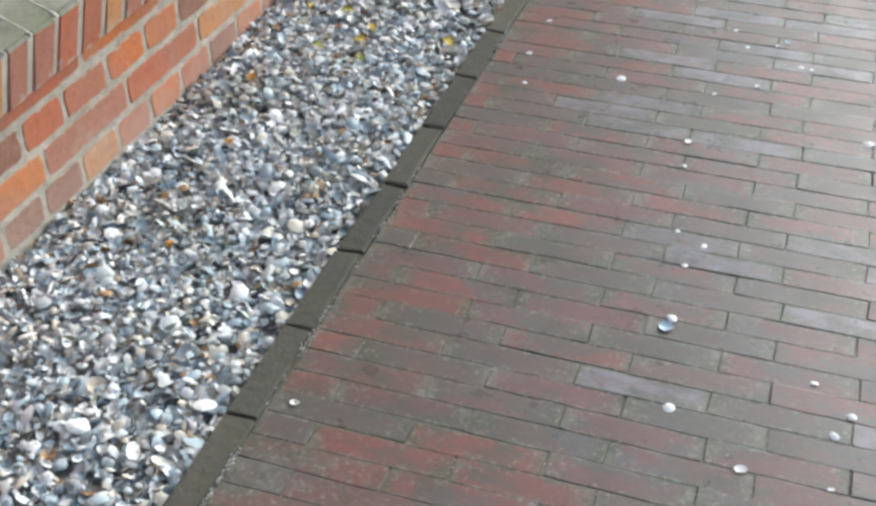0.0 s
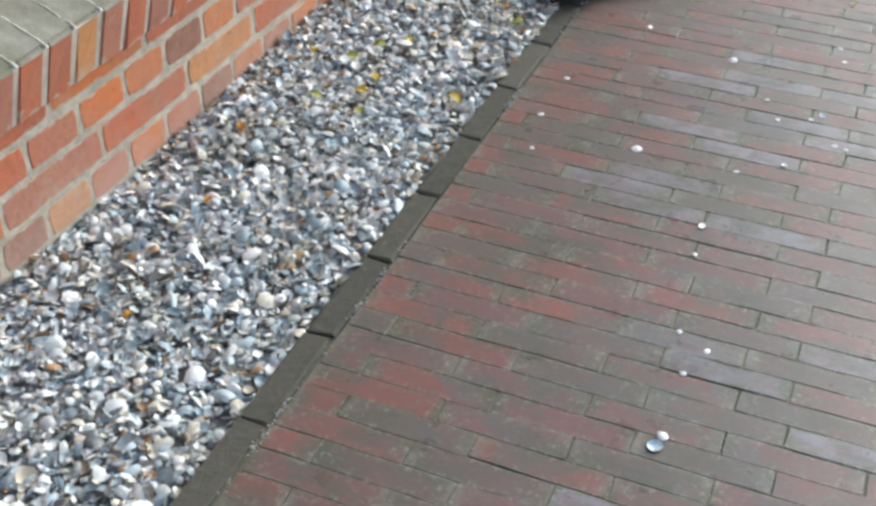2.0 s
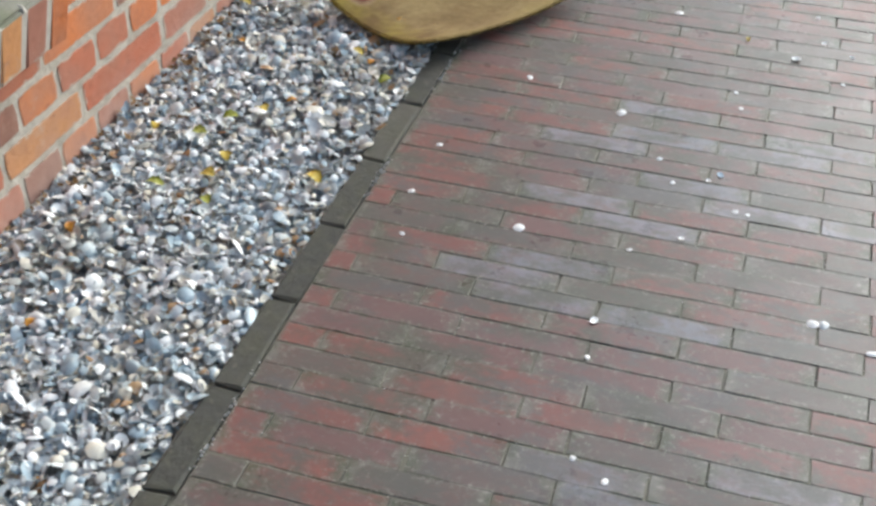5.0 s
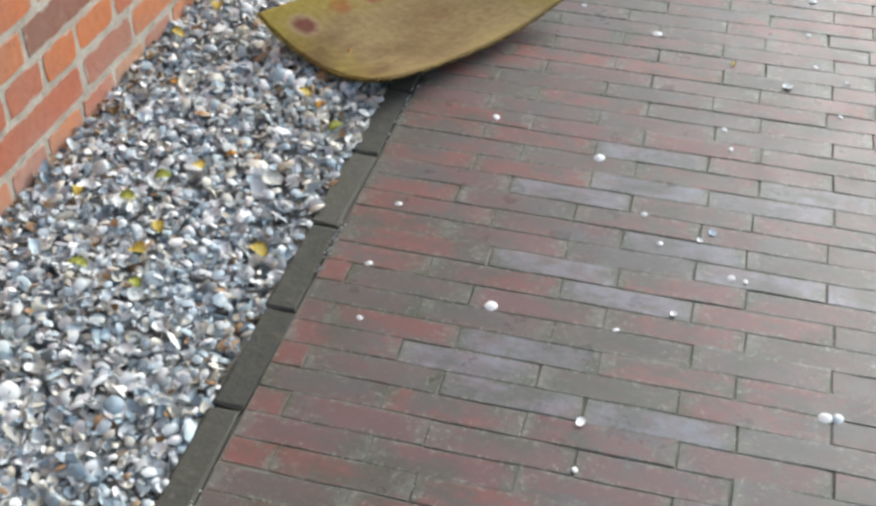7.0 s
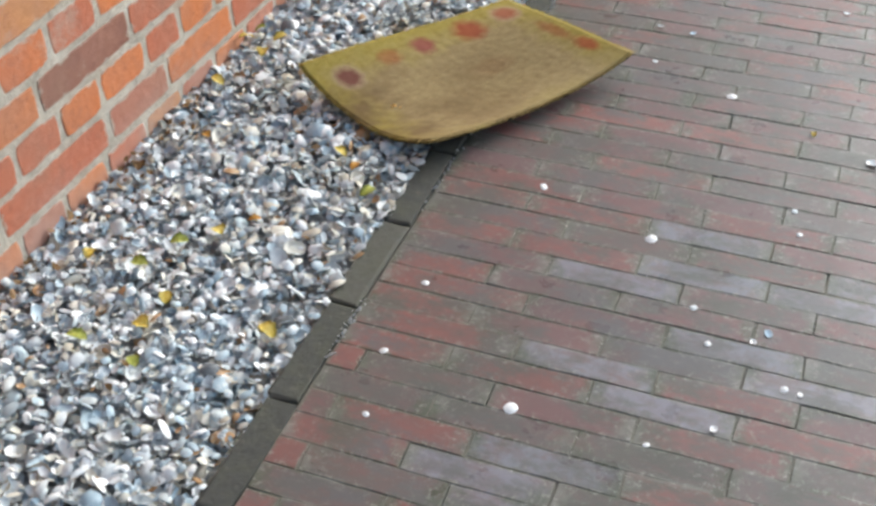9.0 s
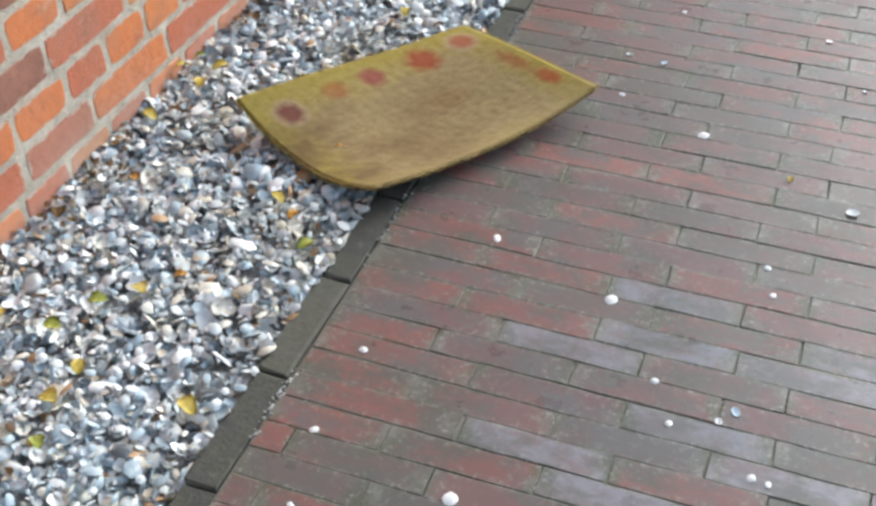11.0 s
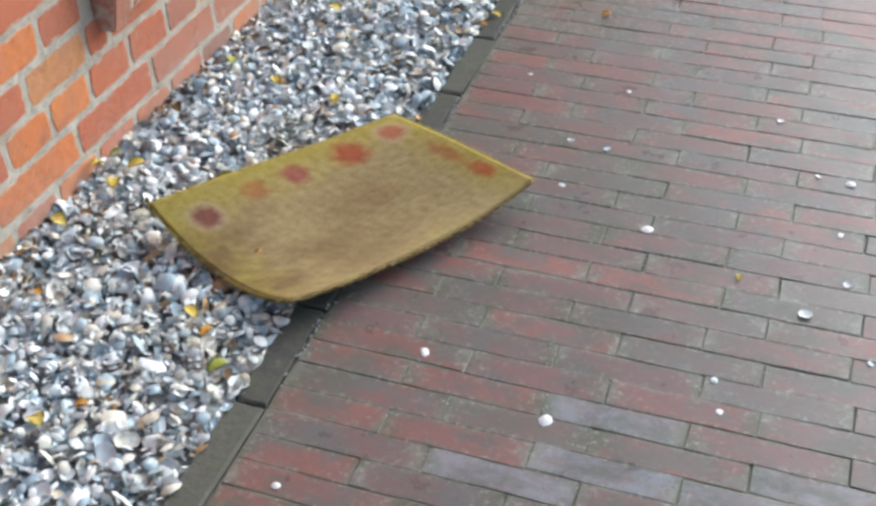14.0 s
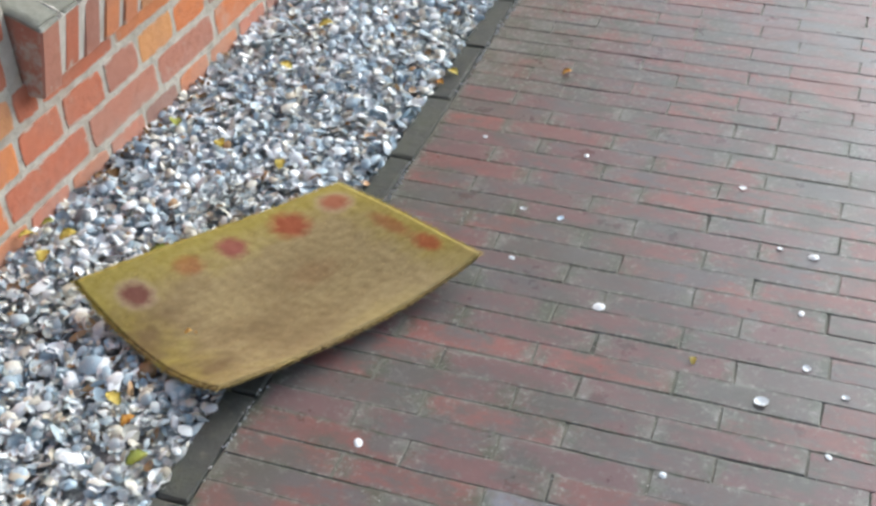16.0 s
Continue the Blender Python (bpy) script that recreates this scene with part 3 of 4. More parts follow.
bm.faces.new([rim[2], rim[3], *grid[-1]])
bmesh.ops.recalc_face_normals(bm, faces=bm.faces[:])
pavement = tagged(part("pavement", bm, M_JOINT), "garden path of worn red and grey clay pavers with mossy joints", "pavement", kind="structure")

BLUE_AT = ((0.014, 1.997), (0.158, 2.319), (0.229, 2.329), (-0.021, 2.242), (-0.166, 2.278), (-0.108, 2.619), (-0.181, 2.008), (0.002, 1.701), (0.116, 1.649),
           (0.110, 2.581), (-0.163, 2.513), (-0.206, 2.464), (0.044, 2.504), (-0.154, 2.098), (-0.033, 2.388), (0.069, 2.350), (0.341, 1.720))
RED_AT = ((-0.517, 1.774), (-0.506, 1.817), (-0.537, 2.021), (-0.536, 1.877), (-0.268, 2.265), (-0.564, 2.529), (-0.536, 2.431), (-0.432, 1.439),
          (-0.272, 1.741), (-0.364, 1.592), (-0.496, 1.384), (-0.018, 1.568), (-0.467, 2.302), (-0.546, 2.493), (-0.526, 2.593), (-0.295, 2.581),
          (-0.48, 1.268), (-0.521, 2.164), (-0.15, 1.341), (-0.364, 1.02), (-0.464, 1.156), (-0.559, 2.719), (-0.461, 2.63))
paver_meshes = {}
for mi, m in enumerate(PAVERS):
    for kind, size in (("full", LONG - 0.0044), ("half", LONG / 2 - 0.0044)):
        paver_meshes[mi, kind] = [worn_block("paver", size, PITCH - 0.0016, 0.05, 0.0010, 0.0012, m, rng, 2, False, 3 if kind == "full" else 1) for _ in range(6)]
ca, sa = math.cos(TILT_P), math.sin(TILT_P)
V0 = 2.025 - PITCH
rest_v, rest_f, rest_m = [], [], []
grit_v, grit_f = [], []
count = 0


def grit(x, y, size):
    """One pale crumb of shell or lime lying in a joint."""
    b = len(grit_v)
    turn = rng.uniform(0, 6.3)
    c, k = math.cos(turn), math.sin(turn)
    for dx, dy, dz in ((1.2, 0.1, 0), (-0.5, 0.8, 0.1), (-0.7, -0.8, 0), (0.1, 0.0, 0.7)):
        grit_v.append((x + size * (c * dx - k * dy), y + size * (k * dx + c * dy), -0.0008 + size * dz))
    grit_f.extend([(b, b + 1, b + 3), (b + 1, b + 2, b + 3), (b + 2, b, b + 3), (b + 2, b + 1, b)])


for row in range(-72, 102):
    v = V0 + row * PITCH + PITCH / 2
    cuts = [rng.uniform(-0.005, 0.005) for _ in range(24)]
    off = (0.010 if row % 2 == 0 else -0.066) - 0.0012 * row + rng.uniform(-0.004, 0.004)
    first = True
    for k in range(-6, 16):
        lo, hi = off + k * LONG + cuts[k + 6], off + (k + 1) * LONG + cuts[k + 7]
        edge_u = None
        for _ in range(3):                        # where this course meets the kerb
            yk = v * ca + (edge_u if edge_u is not None else lo) * sa
            edge_u = (kerb_left(yk) + KERB_W + 0.004 + v * sa) / ca
        if hi < edge_u + 0.045:
            continue
        if first:
            lo, first = edge_u, False
        if lo > 2.75:
            break
        u = (lo + hi) / 2
        x, y = u * ca - v * sa, u * sa + v * ca
        if y < -0.95 or y > 6.45:
            continue
        if 0.9 < y < 4.3 and x < 1.0:
            for _ in range(rng.choice((0, 1, 1, 2, 4))):      # at the head joint
                du, dv = hi + rng.gauss(0, 0.0016), v + rng.uniform(-0.5, 0.5) * PITCH
                grit(du * ca - dv * sa, du * sa + dv * ca, rng.uniform(0.0005, 0.0015))
            for _ in range(rng.choice((0, 0, 1, 3))):         # along the bed joint
                du, dv = rng.uniform(lo, hi), v + PITCH / 2 + rng.gauss(0, 0.0010)
                grit(du * ca - dv * sa, du * sa + dv * ca, rng.uniform(0.0005, 0.0013))
        length = hi - lo
        kind = "full" if length > 0.14 else "half"
        near = lambda spots: any(abs(x - a) < LONG / 2 and abs((y - b) - (x - a) * TILT_P) < PITCH / 2 for a, b in spots)
        draw = rng.random()
        far = min(1.0, max(0.0, (y - 2.15) / 0.5))    # redder towards the far end
        r1, r2 = 0.20 + 0.17 * far, 0.64 + 0.22 * far
        mi = 3 if near(BLUE_AT) else 0 if near(RED_AT) else (0 if draw < r1 else 1 if draw < r2 else 2 if draw < 0.985 else 3)
        if x < -0.42 and mi == 1 and rng.random() < 0.35:
            mi = 0
        mesh = rng.choice(paver_meshes[mi, kind])
        full = LONG if kind == "full" else LONG / 2
        v_j = rng.uniform(-0.0013, 0.0013)
        m = pose(x, y + v_j, -0.025 + rng.uniform(-0.0003, 0.0004), rng.uniform(-0.45, 0.45), rng.uniform(-0.05, 0.10), math.degrees(TILT_P) + rng.uniform(-0.65, 0.65)) @ Matrix.Diagonal((length / full, rng.uniform(0.985, 1.046), 1, 1))
        if 1.02 < y < 3.55 and x < 0.24 and count < 300:
            count += 1
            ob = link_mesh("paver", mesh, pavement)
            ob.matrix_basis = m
        else:
            base = len(rest_v)
            rest_v.extend([tuple(m @ w.co) for w in mesh.vertices])
            rest_f.extend([tuple(base + i for i in p.vertices) for p in mesh.polygons])
            rest_m.extend([mi] * len(mesh.polygons))
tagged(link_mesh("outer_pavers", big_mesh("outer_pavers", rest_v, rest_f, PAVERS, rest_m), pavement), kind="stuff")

tagged(link_mesh("joint_grit", big_mesh("joint_grit", grit_v, grit_f, M_CHALK), pavement), kind="stuff")

# ---------------------------------------------------------------- bed of cockle shells
gen = np.random.default_rng(7)


def shell_form(segs, rings, dome, hinge, cut=1.0):
    """One ribbed half of a cockle, 1 in radius, dome up."""
    verts, faces = [(0.0, -0.25, dome)], []
    for r in range(1, rings + 1):
        q = r / rings
        for s in range(segs):
            a = 2 * math.pi * s / segs
            rib = 1.0 + (0.045 if s % 2 else -0.02) * q
            rad = rib * (1.0 - hinge * max(0.0, -math.sin(a)) ** 2)
            verts.append((math.cos(a) * rad * q, math.sin(a) * rad * q * cut - 0.25 * (1 - q), dome * (1 - q ** 2.2) + (0.03 if s % 2 else 0.0)))
    for s in range(segs):
        t = (s + 1) % segs
        faces.append((0, 1 + s, 1 + t))
        for r in range(rings - 1):
            a = 1 + r * segs
            faces.append((a + s, a + segs + s, a + segs + t))
            faces.append((a + s, a + segs + t, a + t))
    return np.array(verts), np.array(faces)


FORMS = [shell_form(8, 3, 0.32, 0.15), shell_form(8, 3, 0.42, 0.05, 0.85), shell_form(8, 3, 0.26, 0.22, 0.78), shell_form(8, 3, 0.22, 0.0, 0.55), shell_form(8, 3, 0.15, 0.30, 0.42)]


def turns(n, lean):
    """n random turns: any heading, leaning by up to about lean radians, half of them upside down."""
    yaw, tip, roll = gen.uniform(0, 2 * np.pi, n), gen.normal(0, lean, n), gen.normal(0, lean, n)
    tip += np.where(gen.random(n) < 0.55, np.pi, 0)
    c, s = np.cos, np.sin
    z = np.zeros(n)
    o = np.ones(n)
    rz = np.array([[c(yaw), -s(yaw), z], [s(yaw), c(yaw), z], [z, z, o]]).transpose(2, 0, 1)
    rx = np.array([[o, z, z], [z, c(tip), -s(tip)], [z, s(tip), c(tip)]]).transpose(2, 0, 1)
    ry = np.array([[c(roll), z, s(roll)], [z, o, z], [-s(roll), z, c(roll)]]).transpose(2, 0, 1)
    return rz @ rx @ ry


def bed_level(x, y):
    """Height of the shells: a little lower towards the near end and towards the kerb."""
    dip = 0.022 * np.exp(-np.maximum(0, x - WALL_X) / 0.09) * np.clip((2.55 - y) / 0.5, 0, 1)
    return np.clip(-0.024 + 0.020 * (y - 0.9), -0.026, 0.004) + 0.008 * np.sin(7 * x + 3 * y) * np.sin(5 * y) - dip


N_SHELLS, N_OUTER = 29000, 8500
sy = np.concatenate([gen.uniform(0.62, 4.35, N_SHELLS), gen.uniform(-0.97, 0.62, N_OUTER // 2), gen.uniform(4.35, 6.47, N_OUTER // 2)])
N_SHELLS += N_OUTER
lo_x, hi_x = WALL_X - 0.002, kerb_left(sy) + 0.004
sx = lo_x + (hi_x - lo_x) * gen.random(N_SHELLS)
size = np.clip(gen.lognormal(math.log(0.0083), 0.36, N_SHELLS), 0.004, 0.0185)
sx = np.clip(sx, lo_x + size * 0.6, hi_x - size * 0.5)
sz = bed_level(sx, sy) + gen.uniform(-0.013, 0.004, N_SHELLS)
rot = turns(N_SHELLS, 0.48)
pick = gen.integers(0, len(FORMS), N_SHELLS)
all_v, all_f, base = [], [], 0
for i in range(len(FORMS)):
    who = np.where(pick == i)[0]
    fv, ff = FORMS[i]
    scale = size[who, None, None] * gen.uniform(0.85, 1.15, (len(who), 1, 3))
    pts = np.einsum("nij,nkj->nki", rot[who], fv[None] * scale) + np.stack([sx[who], sy[who], sz[who]], 1)[:, None]
    all_v.append(pts.reshape(-1, 3))
    all_f.append((ff[None] + (base + np.arange(len(who)) * len(fv))[:, None, None]).reshape(-1, 3))
    base += len(who) * len(fv)
shell_mesh = bpy.data.meshes.new("shell_bed")
vv, ffs = np.concatenate(all_v), np.concatenate(all_f)
shell_mesh.vertices.add(len(vv))
shell_mesh.vertices.foreach_set("co", vv.ravel())
shell_mesh.loops.add(ffs.size)
shell_mesh.loops.foreach_set("vertex_index", ffs.ravel().astype(np.int32))
shell_mesh.polygons.add(len(ffs))
shell_mesh.polygons.foreach_set("loop_start", np.arange(0, ffs.size, 3, dtype=np.int32))
shell_mesh.update(calc_edges=True)
shell_mesh.materials.append(M_SHELL)
shell_mesh.shade_smooth()
tagged(link_mesh("shell_bed", shell_mesh), "bed of loose white, grey and bluish cockle shells", "shells", kind="stuff")

bm = bmesh.new()                                  # grit beneath the shells
bmesh.ops.create_grid(bm, x_segments=12, y_segments=80, size=0.5)
for w in bm.verts:
    yy = -1.0 + (w.co.y + 0.5) * 7.5
    xx = WALL_X - 0.004 + (w.co.x + 0.5) * (kerb_left(yy) - 0.004 - WALL_X + 0.004)
    w.co = (xx, yy, float(bed_level(xx, yy)) - 0.017)
tagged(part("shell_grit", bm, M_SAND), "dark grit and broken shell under the shell bed", "ground", kind="structure")

# ---------------------------------------------------------------- loose shells on the pavement
rng = random.Random(31)


def loose_shell(x, y, r, flip, material=None):
    fv, ff = FORMS[rng.randrange(3)]
    bm = bmesh.new()
    vs = [bm.verts.new((p[0] * r, p[1] * r, p[2] * r * 0.8)) for p in fv]
    for f in ff:
        bm.faces.new([vs[i] for i in f])
    ob = part("shell", bm, material or M_LOOSE, smooth=True)
    lift = r * 0.36 if flip else 0.001
    ob.matrix_basis = pose(x, y, lift, 180 + rng.uniform(-8, 8) if flip else rng.uniform(-8, 8), rng.uniform(-8, 8), rng.uniform(0, 360))
    return tagged(ob, "small %s cockle shell lying on the pavers" % ("pale blue" if material else "bleached"), "shell", "shells on the pavement")


BIG_SHELLS = ((-0.467, 1.104), (0.029, 1.284), (0.271, 1.356), (0.253, 1.31), (0.145, 1.202), (-0.011, 1.475), (-0.096, 1.976), (0.214, 2.084),
              (-0.395, 2.630), (-0.27, 2.158), (0.304, 2.046), (0.324, 2.006), (-0.175, 2.999), (-0.197, 2.567),
              (0.084, 2.885), (0.099, 3.219), (0.23, 2.087))
SMALL_SHELLS = ((-0.478, 2.345), (0.262, 1.211), (-0.053, 1.697), (-0.003, 1.672), (-0.021, 1.61), (-0.085, 1.895), (0.213, 1.406), (0.057, 2.328), (0.078, 2.326), (-0.013, 2.223),
                (-0.445, 2.076), (0.286, 2.451), (0.13, 2.971), (-0.334, 3.064), (-0.007, 2.715), (0.011, 2.66), (-0.086, 2.164), (-0.002, 2.402),
                (-0.06, 2.375), (-0.359, 3.189), (-0.558, 3.114), (-0.038, 3.362), (-0.097, 2.439), (0.188, 2.932), (0.183, 2.818), (0.048, 3.224),
                (-0.492, 3.367), (-0.307, 3.368), (0.104, 3.083))
for x, y in BIG_SHELLS:
    loose_shell(x, y, rng.uniform(0.0078, 0.0104), rng.random() < 0.25)
for x, y in SMALL_SHELLS:
    loose_shell(x, y, rng.uniform(0.0048, 0.0068), rng.random() < 0.25)

M_BLUISH = Nodes("pale_blue_shell", 0.4, 0.45)
M_BLUISH.colour(M_BLUISH.mix(M_BLUISH.span(M_BLUISH.noise(120, 4, 0.7), 0.4, 0.6), (0.36, 0.52, 0.66), (0.66, 0.74, 0.80)))
for x, y, r in ((-0.014, 1.451, 0.0125), (-0.294, 3.184, 0.0075), (0.014, 2.425, 0.0080)):
    loose_shell(x, y, r, True, M_BLUISH.mat)
loose_shell(-0.474, 2.193, 0.0070, False)

# ---------------------------------------------------------------- fallen leaves
def leaf(x, y, z, tone, length):
    bm = bmesh.new()
    n = 7
    rows = []
    for i in range(n + 1):
        q = i / n
        w = length * 0.36 * math.sin(math.pi * min(1, q * 0.93 + 0.05)) ** 0.8 * (1 + (0.16 if i % 2 else -0.1))
        zz = length * 0.18 * math.sin(2.6 * q) + rng.uniform(-0.001, 0.001)
        rows.append([bm.verts.new((s * w, (q - 0.5) * length, zz + abs(s) * w * 0.35)) for s in (-1, -0.5, 0, 0.5, 1)])
    for a, b in zip(rows, rows[1:]):
        for j in range(4):
            bm.faces.new((a[j], a[j + 1], b[j + 1], b[j]))
    bmesh.ops.solidify(bm, geom=bm.faces[:], thickness=0.0007)
    ob = part("leaf", bm, M_LEAF[tone], smooth=True)
    ob.matrix_basis = pose(x, y, z, rng.uniform(-14, 14), rng.uniform(-14, 14), rng.uniform(0, 360))
    word = {"y": "curled yellow fallen leaf", "g": "lime-green fallen leaf", "o": "small orange fallen leaf", "b": "withered brown fallen leaf"}[tone]
    on = "resting on the shell bed" if x < kerb_left(y) else "lying on the pavers"
    return tagged(ob, word + " " + on, "leaf", "fallen leaves")


LEAVES = ((-0.82, 2.321, "y"), (-0.863, 2.279, "g"), (-0.64, 2.158, "y"), (-0.783, 2.033, "g"), (-0.689, 2.542, "o"), (-0.83, 1.369, "o"), (-0.954, 1.895, "o"),
          (-0.781, 2.367, "o"), (-0.886, 1.678, "o"), (-0.968, 2.531, "o"), (-0.885, 2.042, "g"), (-0.842, 2.864, "g"), (-0.972, 2.2, "y"), (-0.752, 2.955, "y"),
          (-1.03, 2.417, "b"), (-0.91, 3.168, "y"), (-0.78, 3.146, "y"), (-1.05, 2.863, "g"), (-0.999, 2.847, "y"), (-1.03, 3.021, "b"))
MORE_LEAVES = ((-0.641, 2.488, "g"), (-0.918, 3.604, "y"), (-0.92, 3.432, "y"), (-1.004, 2.79, "y"), (-1.022, 3.202, "g"), (-0.978, 3.246, "b"), (-0.626, 3.549, "y"),
               (-0.637, 3.506, "o"), (-0.996, 3.61, "b"), (-0.421, 3.62, "o"), (-0.020, 2.932, "y"), (-0.70, 2.72, "o"), (-0.892, 2.213, "g"), (-0.733, 2.570, "y"), (-1.037, 2.681, "y"), (-1.060, 2.825, "y"), (-0.814, 2.102, "y"), (-0.812, 2.162, "y"))
for x, y, tone in LEAVES + MORE_LEAVES:
    bed = x < kerb_left(y)
    if (x, y) == (-0.020, 2.932):
        leaf(x, y, 0.002, tone, 0.013)
        continue
    leaf(x, y, float(bed_level(x, y)) + 0.016 if bed else 0.002, tone, rng.uniform(0.025, 0.035) if tone != "o" else rng.uniform(0.019, 0.027))

lv, lf = [], []                                  # crumbled leaf and bark blown against the wall
for k in range(420):
    y = rng.uniform(1.0, 4.2)
    x = WALL_X + 0.006 + abs(rng.gauss(0, 0.035)) if k < 300 else rng.uniform(WALL_X + 0.02, kerb_left(y) - 0.02)
    if noise.noise((y * 5.0, x * 5.0, 2.0)) < -0.05:
        continue
    q = rng.uniform(0.003, 0.0085)
    m = pose(x, y, float(bed_level(x, y)) + rng.uniform(0.005, 0.012), rng.uniform(-40, 40), rng.uniform(-40, 40), rng.uniform(0, 360))
    b = len(lv)
    lv.extend([tuple(m @ (Vector(d) * q)) for d in ((1.2, 0, 0.3), (0.3, 0.6, 0), (-1.0, 0.3, 0.25), (-0.5, -0.6, 0.1), (0.5, -0.5, -0.1), (0.0, 0.0, -0.25))])
    lf.extend([(b, b + 1, b + 2, b + 3, b + 4)] + [(b + (i + 1) % 5, b + i, b + 5) for i in range(5)])
tagged(link_mesh("leaf_litter", big_mesh("leaf_litter", lv, lf, M_LEAF["b"])), "brown crumbled leaf litter on the shells by the wall", "leaf litter", kind="stuff")

# ---------------------------------------------------------------- the mat
CORNERS = {"l": Vector((-0.878, 2.711, 0.070)), "t": Vector((-0.637, 3.082, 0.050)), "r": Vector((-0.363, 2.998, 0.045)), "b": Vector((-0.586, 2.608, 0.055))}


def mat_point(u, v):
    """u runs along the mat, v across it; the corners curl up and the middle lies on the ground."""
    p = CORNERS["l"] * (1 - u) * (1 - v) + CORNERS["t"] * u * (1 - v) + CORNERS["r"] * u * v + CORNERS["b"] * (1 - u) * v
    sag = 0.050 * (1 - u) ** 1.3 * (1 - (2 * v - 1) ** 2) + 0.028 * v * (1 - (2 * u - 1) ** 2)
    p.z = p.z - sag + 0.004 * math.sin(7 * u + 2 * v) * math.sin(3.1 * v + 0.5)
    return p


mat = tagged(new("doormat"), "worn olive-brown carpet mat with faded red blots and curled corners", "mat")
mat.matrix_basis = Matrix.Identity(4)


def mat_sheet(name, nu, nv, top, bottom, material, inset):
    """A closed sheet between two heights over the mat's middle surface."""
    bm = bmesh.new()
    uvl = bm.loops.layers.uv.new("UVMap")
    grid, where = {}, {}
    for side in (0, 1):
        for i in range(nu + 1):
            for j in range(nv + 1):
                u, v = inset + (1 - 2 * inset) * i / nu, inset + (1 - 2 * inset) * j / nv
                rag = 0.0
                if i in (0, nu) or j in (0, nv):
                    rag = 0.004 * noise.noise((u * 60, v * 60, 1.0))
                p = mat_point(u + rag, v + rag * 1.4)
                p.z += (bottom, top)[side] + (0.0012 * noise.noise((u * 40, v * 30, 4.0)) if side else 0)
                w = bm.verts.new(p)
                grid[side, i, j], where[w] = w, (u, v)
    def quad(*keys):
        f = bm.faces.new([grid[k] for k in keys])
        f.smooth = True
        for loop in f.loops:
            loop[uvl].uv = where[loop.vert]
    for i in range(nu):
        for j in range(nv):
            quad((1, i, j), (1, i, j + 1), (1, i + 1, j + 1), (1, i + 1, j))
            quad((0, i, j), (0, i + 1, j), (0, i + 1, j + 1), (0, i, j + 1))
    for i in range(nu):
        quad((0, i, 0), (1, i, 0), (1, i + 1, 0), (0, i + 1, 0))
        quad((0, i, nv), (0, i + 1, nv), (1, i + 1, nv), (1, i, nv))
    for j in range(nv):
        quad((0, 0, j), (0, 0, j + 1), (1, 0, j + 1), (1, 0, j))
        quad((0, nu, j), (1, nu, j), (1, nu, j + 1), (0, nu, j + 1))
    bmesh.ops.recalc_face_normals(bm, faces=bm.faces[:])
    return part(name, bm, material, mat)


mat_sheet("backing", 60, 40, 0.0030, -0.0020, M_BACK, 0.002)["label"] = "dark woven backing"
mat_sheet("carpet_face", 90, 60, 0.0085, 0.0031, M_MAT, 0.0)

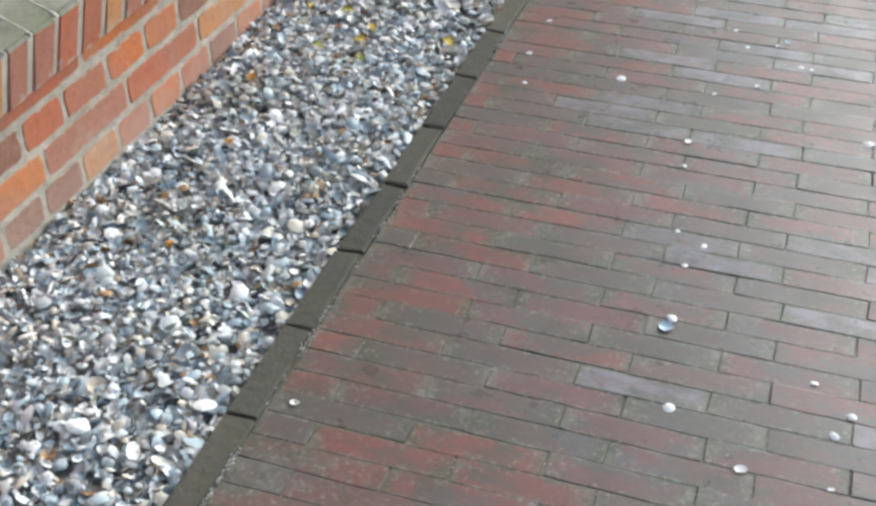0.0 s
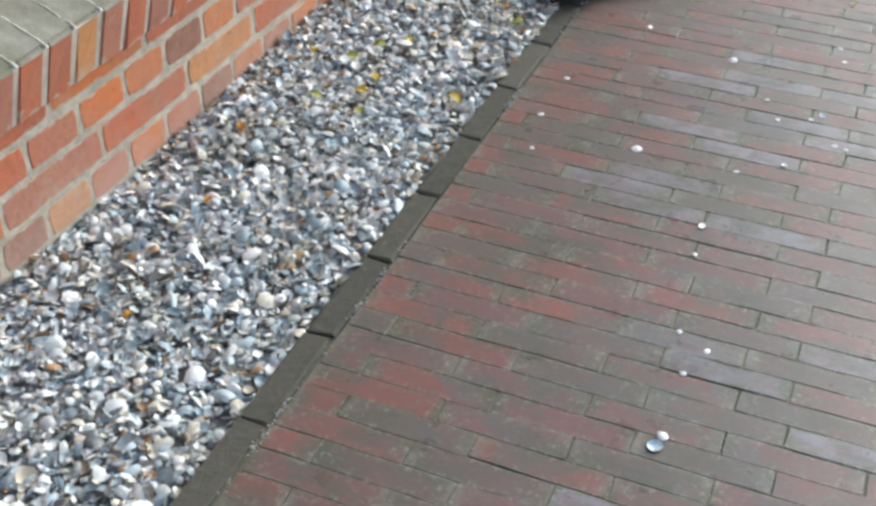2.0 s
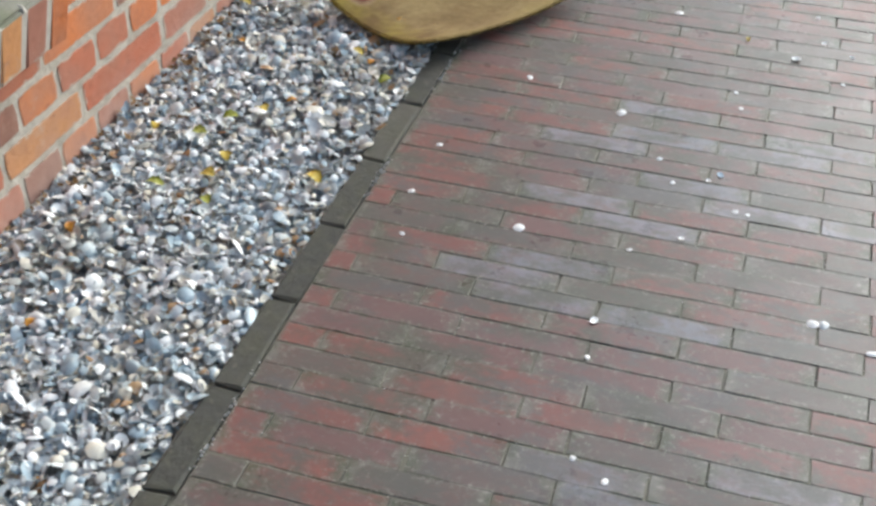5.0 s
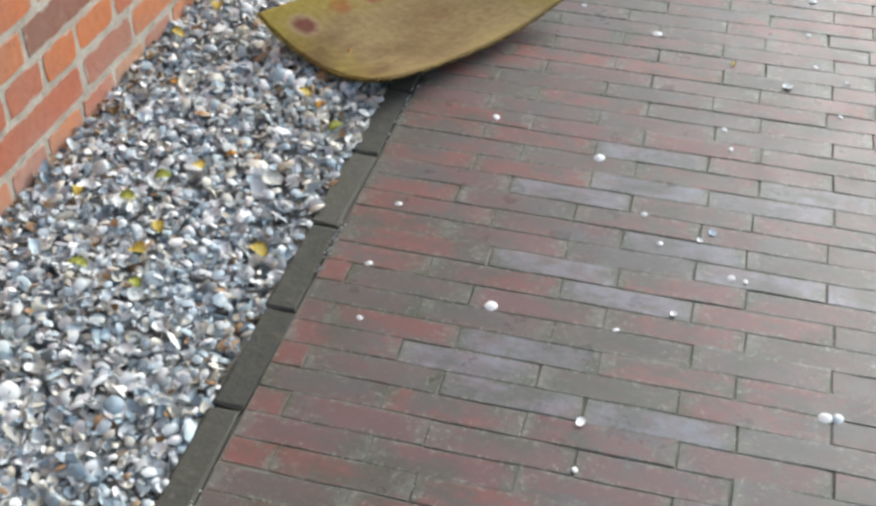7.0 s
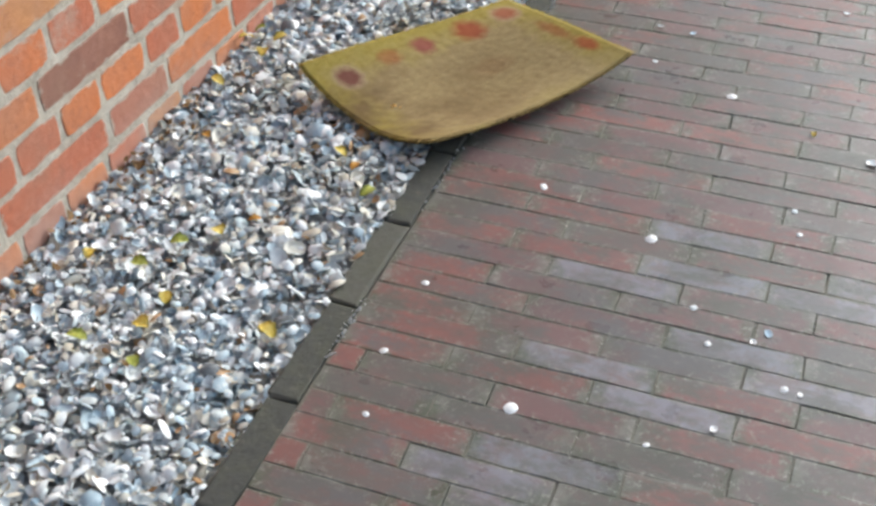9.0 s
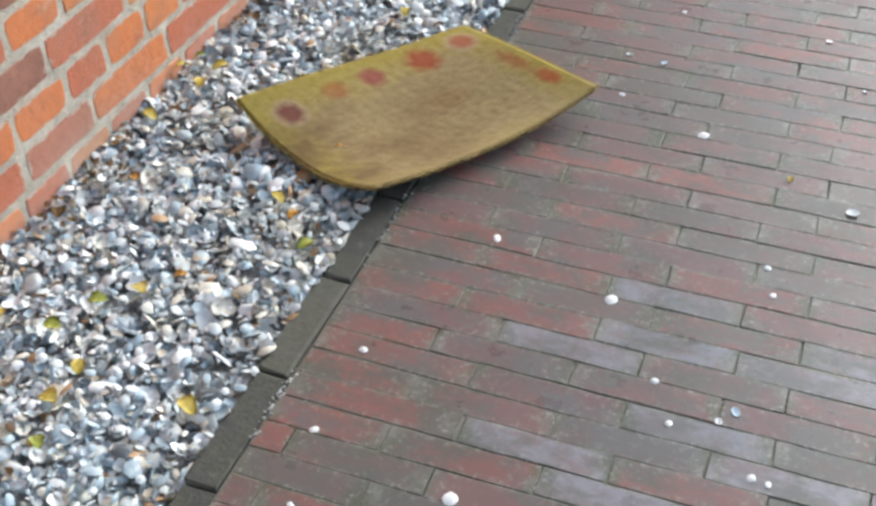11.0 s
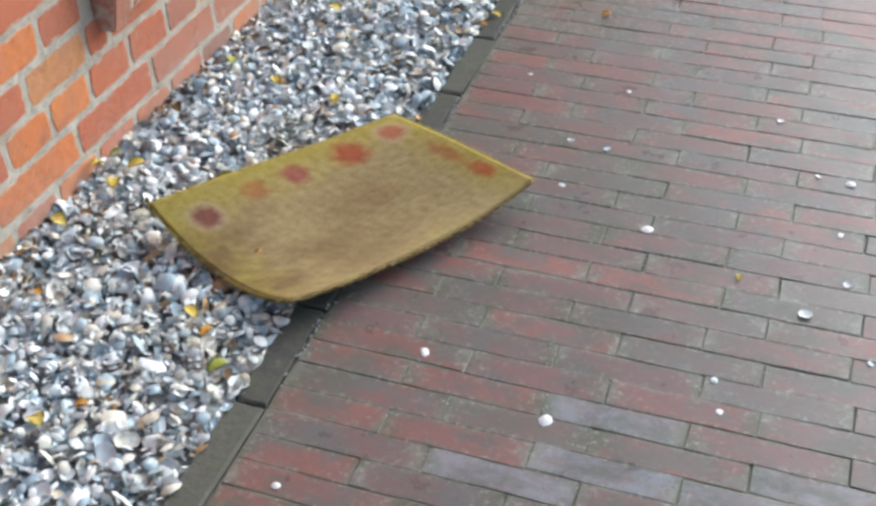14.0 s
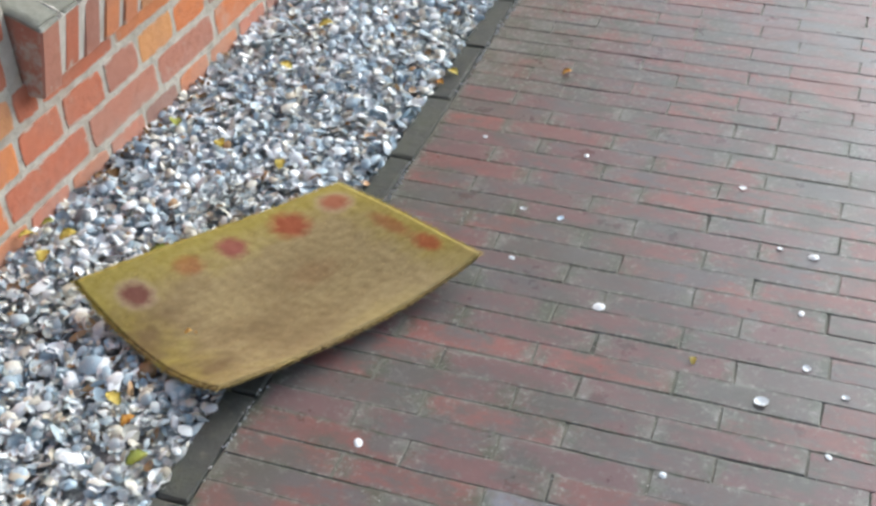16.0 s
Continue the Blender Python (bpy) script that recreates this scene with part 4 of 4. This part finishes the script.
N_TUFTS = 17500                                   # short pile over the face and fringing its rim
tu, tv = gen.random(N_TUFTS), gen.random(N_TUFTS)
rim = np.arange(N_TUFTS) < 6500
side = gen.integers(0, 4, N_TUFTS)
tu = np.where(rim & (side == 0), 0.0, np.where(rim & (side == 1), 1.0, tu))
tv = np.where(rim & (side == 2), 0.0, np.where(rim & (side == 3), 1.0, tv))
pv, pf, puv = [], [], []
lean = gen.normal(0, 0.0042, (N_TUFTS, 2))
tall = gen.uniform(0.0004, 0.0014, N_TUFTS) + np.where(rim, gen.uniform(0.003, 0.0095, N_TUFTS), 0.0)
wide = gen.uniform(0.0006, 0.0012, N_TUFTS)
turn = gen.uniform(0, 2 * np.pi, N_TUFTS)
for i in range(N_TUFTS):
    p = mat_point(float(tu[i]), float(tv[i]))
    p.z += 0.0078 if not rim[i] else float(gen.uniform(0.001, 0.008))
    d = Vector((math.cos(turn[i]), math.sin(turn[i]), 0)) * float(wide[i])
    tip = p + Vector((float(lean[i, 0]), float(lean[i, 1]), float(tall[i])))
    if rim[i]:
        out = (p - Vector((-0.61, 2.85, p.z))).normalized() * float(tall[i]) * 0.8
        tip = p + out + Vector((float(lean[i, 0]) * 0.5, float(lean[i, 1]) * 0.5, 0.0012))
    b = len(pv)
    pv.extend([tuple(p - d), tuple(p + d), tuple(tip)])
    pf.append((b, b + 1, b + 2))
    puv.extend([(float(tu[i]), float(tv[i]))] * 3)
pile_mesh = big_mesh("nap", pv, pf, M_PILE)
layer = pile_mesh.uv_layers.new(name="UVMap")
layer.data.foreach_set("uv", [c for uv in puv for c in uv])
tagged(link_mesh("nap", pile_mesh, mat), "matted short olive nap", kind="stuff")

# ---------------------------------------------------------------- a dry stalk on the shells
bm = bmesh.new()
rings = []
for i in range(9):
    q = i / 8
    c = Vector((-1.005 + 0.012 * q + 0.004 * math.sin(4 * q), 2.475 + 0.085 * (1 - q), 0.017 + 0.003 * math.sin(5 * q)))
    rings.append([bm.verts.new(c + Vector((math.cos(a), 0, math.sin(a))) * (0.0011 - 0.0005 * q)) for a in (0, 1.26, 2.51, 3.77, 5.03)])
for a, b in zip(rings, rings[1:]):
    for k in range(5):
        bm.faces.new((a[k], a[(k + 1) % 5], b[(k + 1) % 5], b[k]))
bm.faces.new(rings[0][::-1])
bm.faces.new(rings[-1])
STALK = leaf_material("dry_straw", (0.40, 0.31, 0.18), (0.52, 0.42, 0.27))
tagged(part("stalk", bm, STALK, smooth=True), "thin dry straw-coloured stalk lying on the shell bed", "stalk")
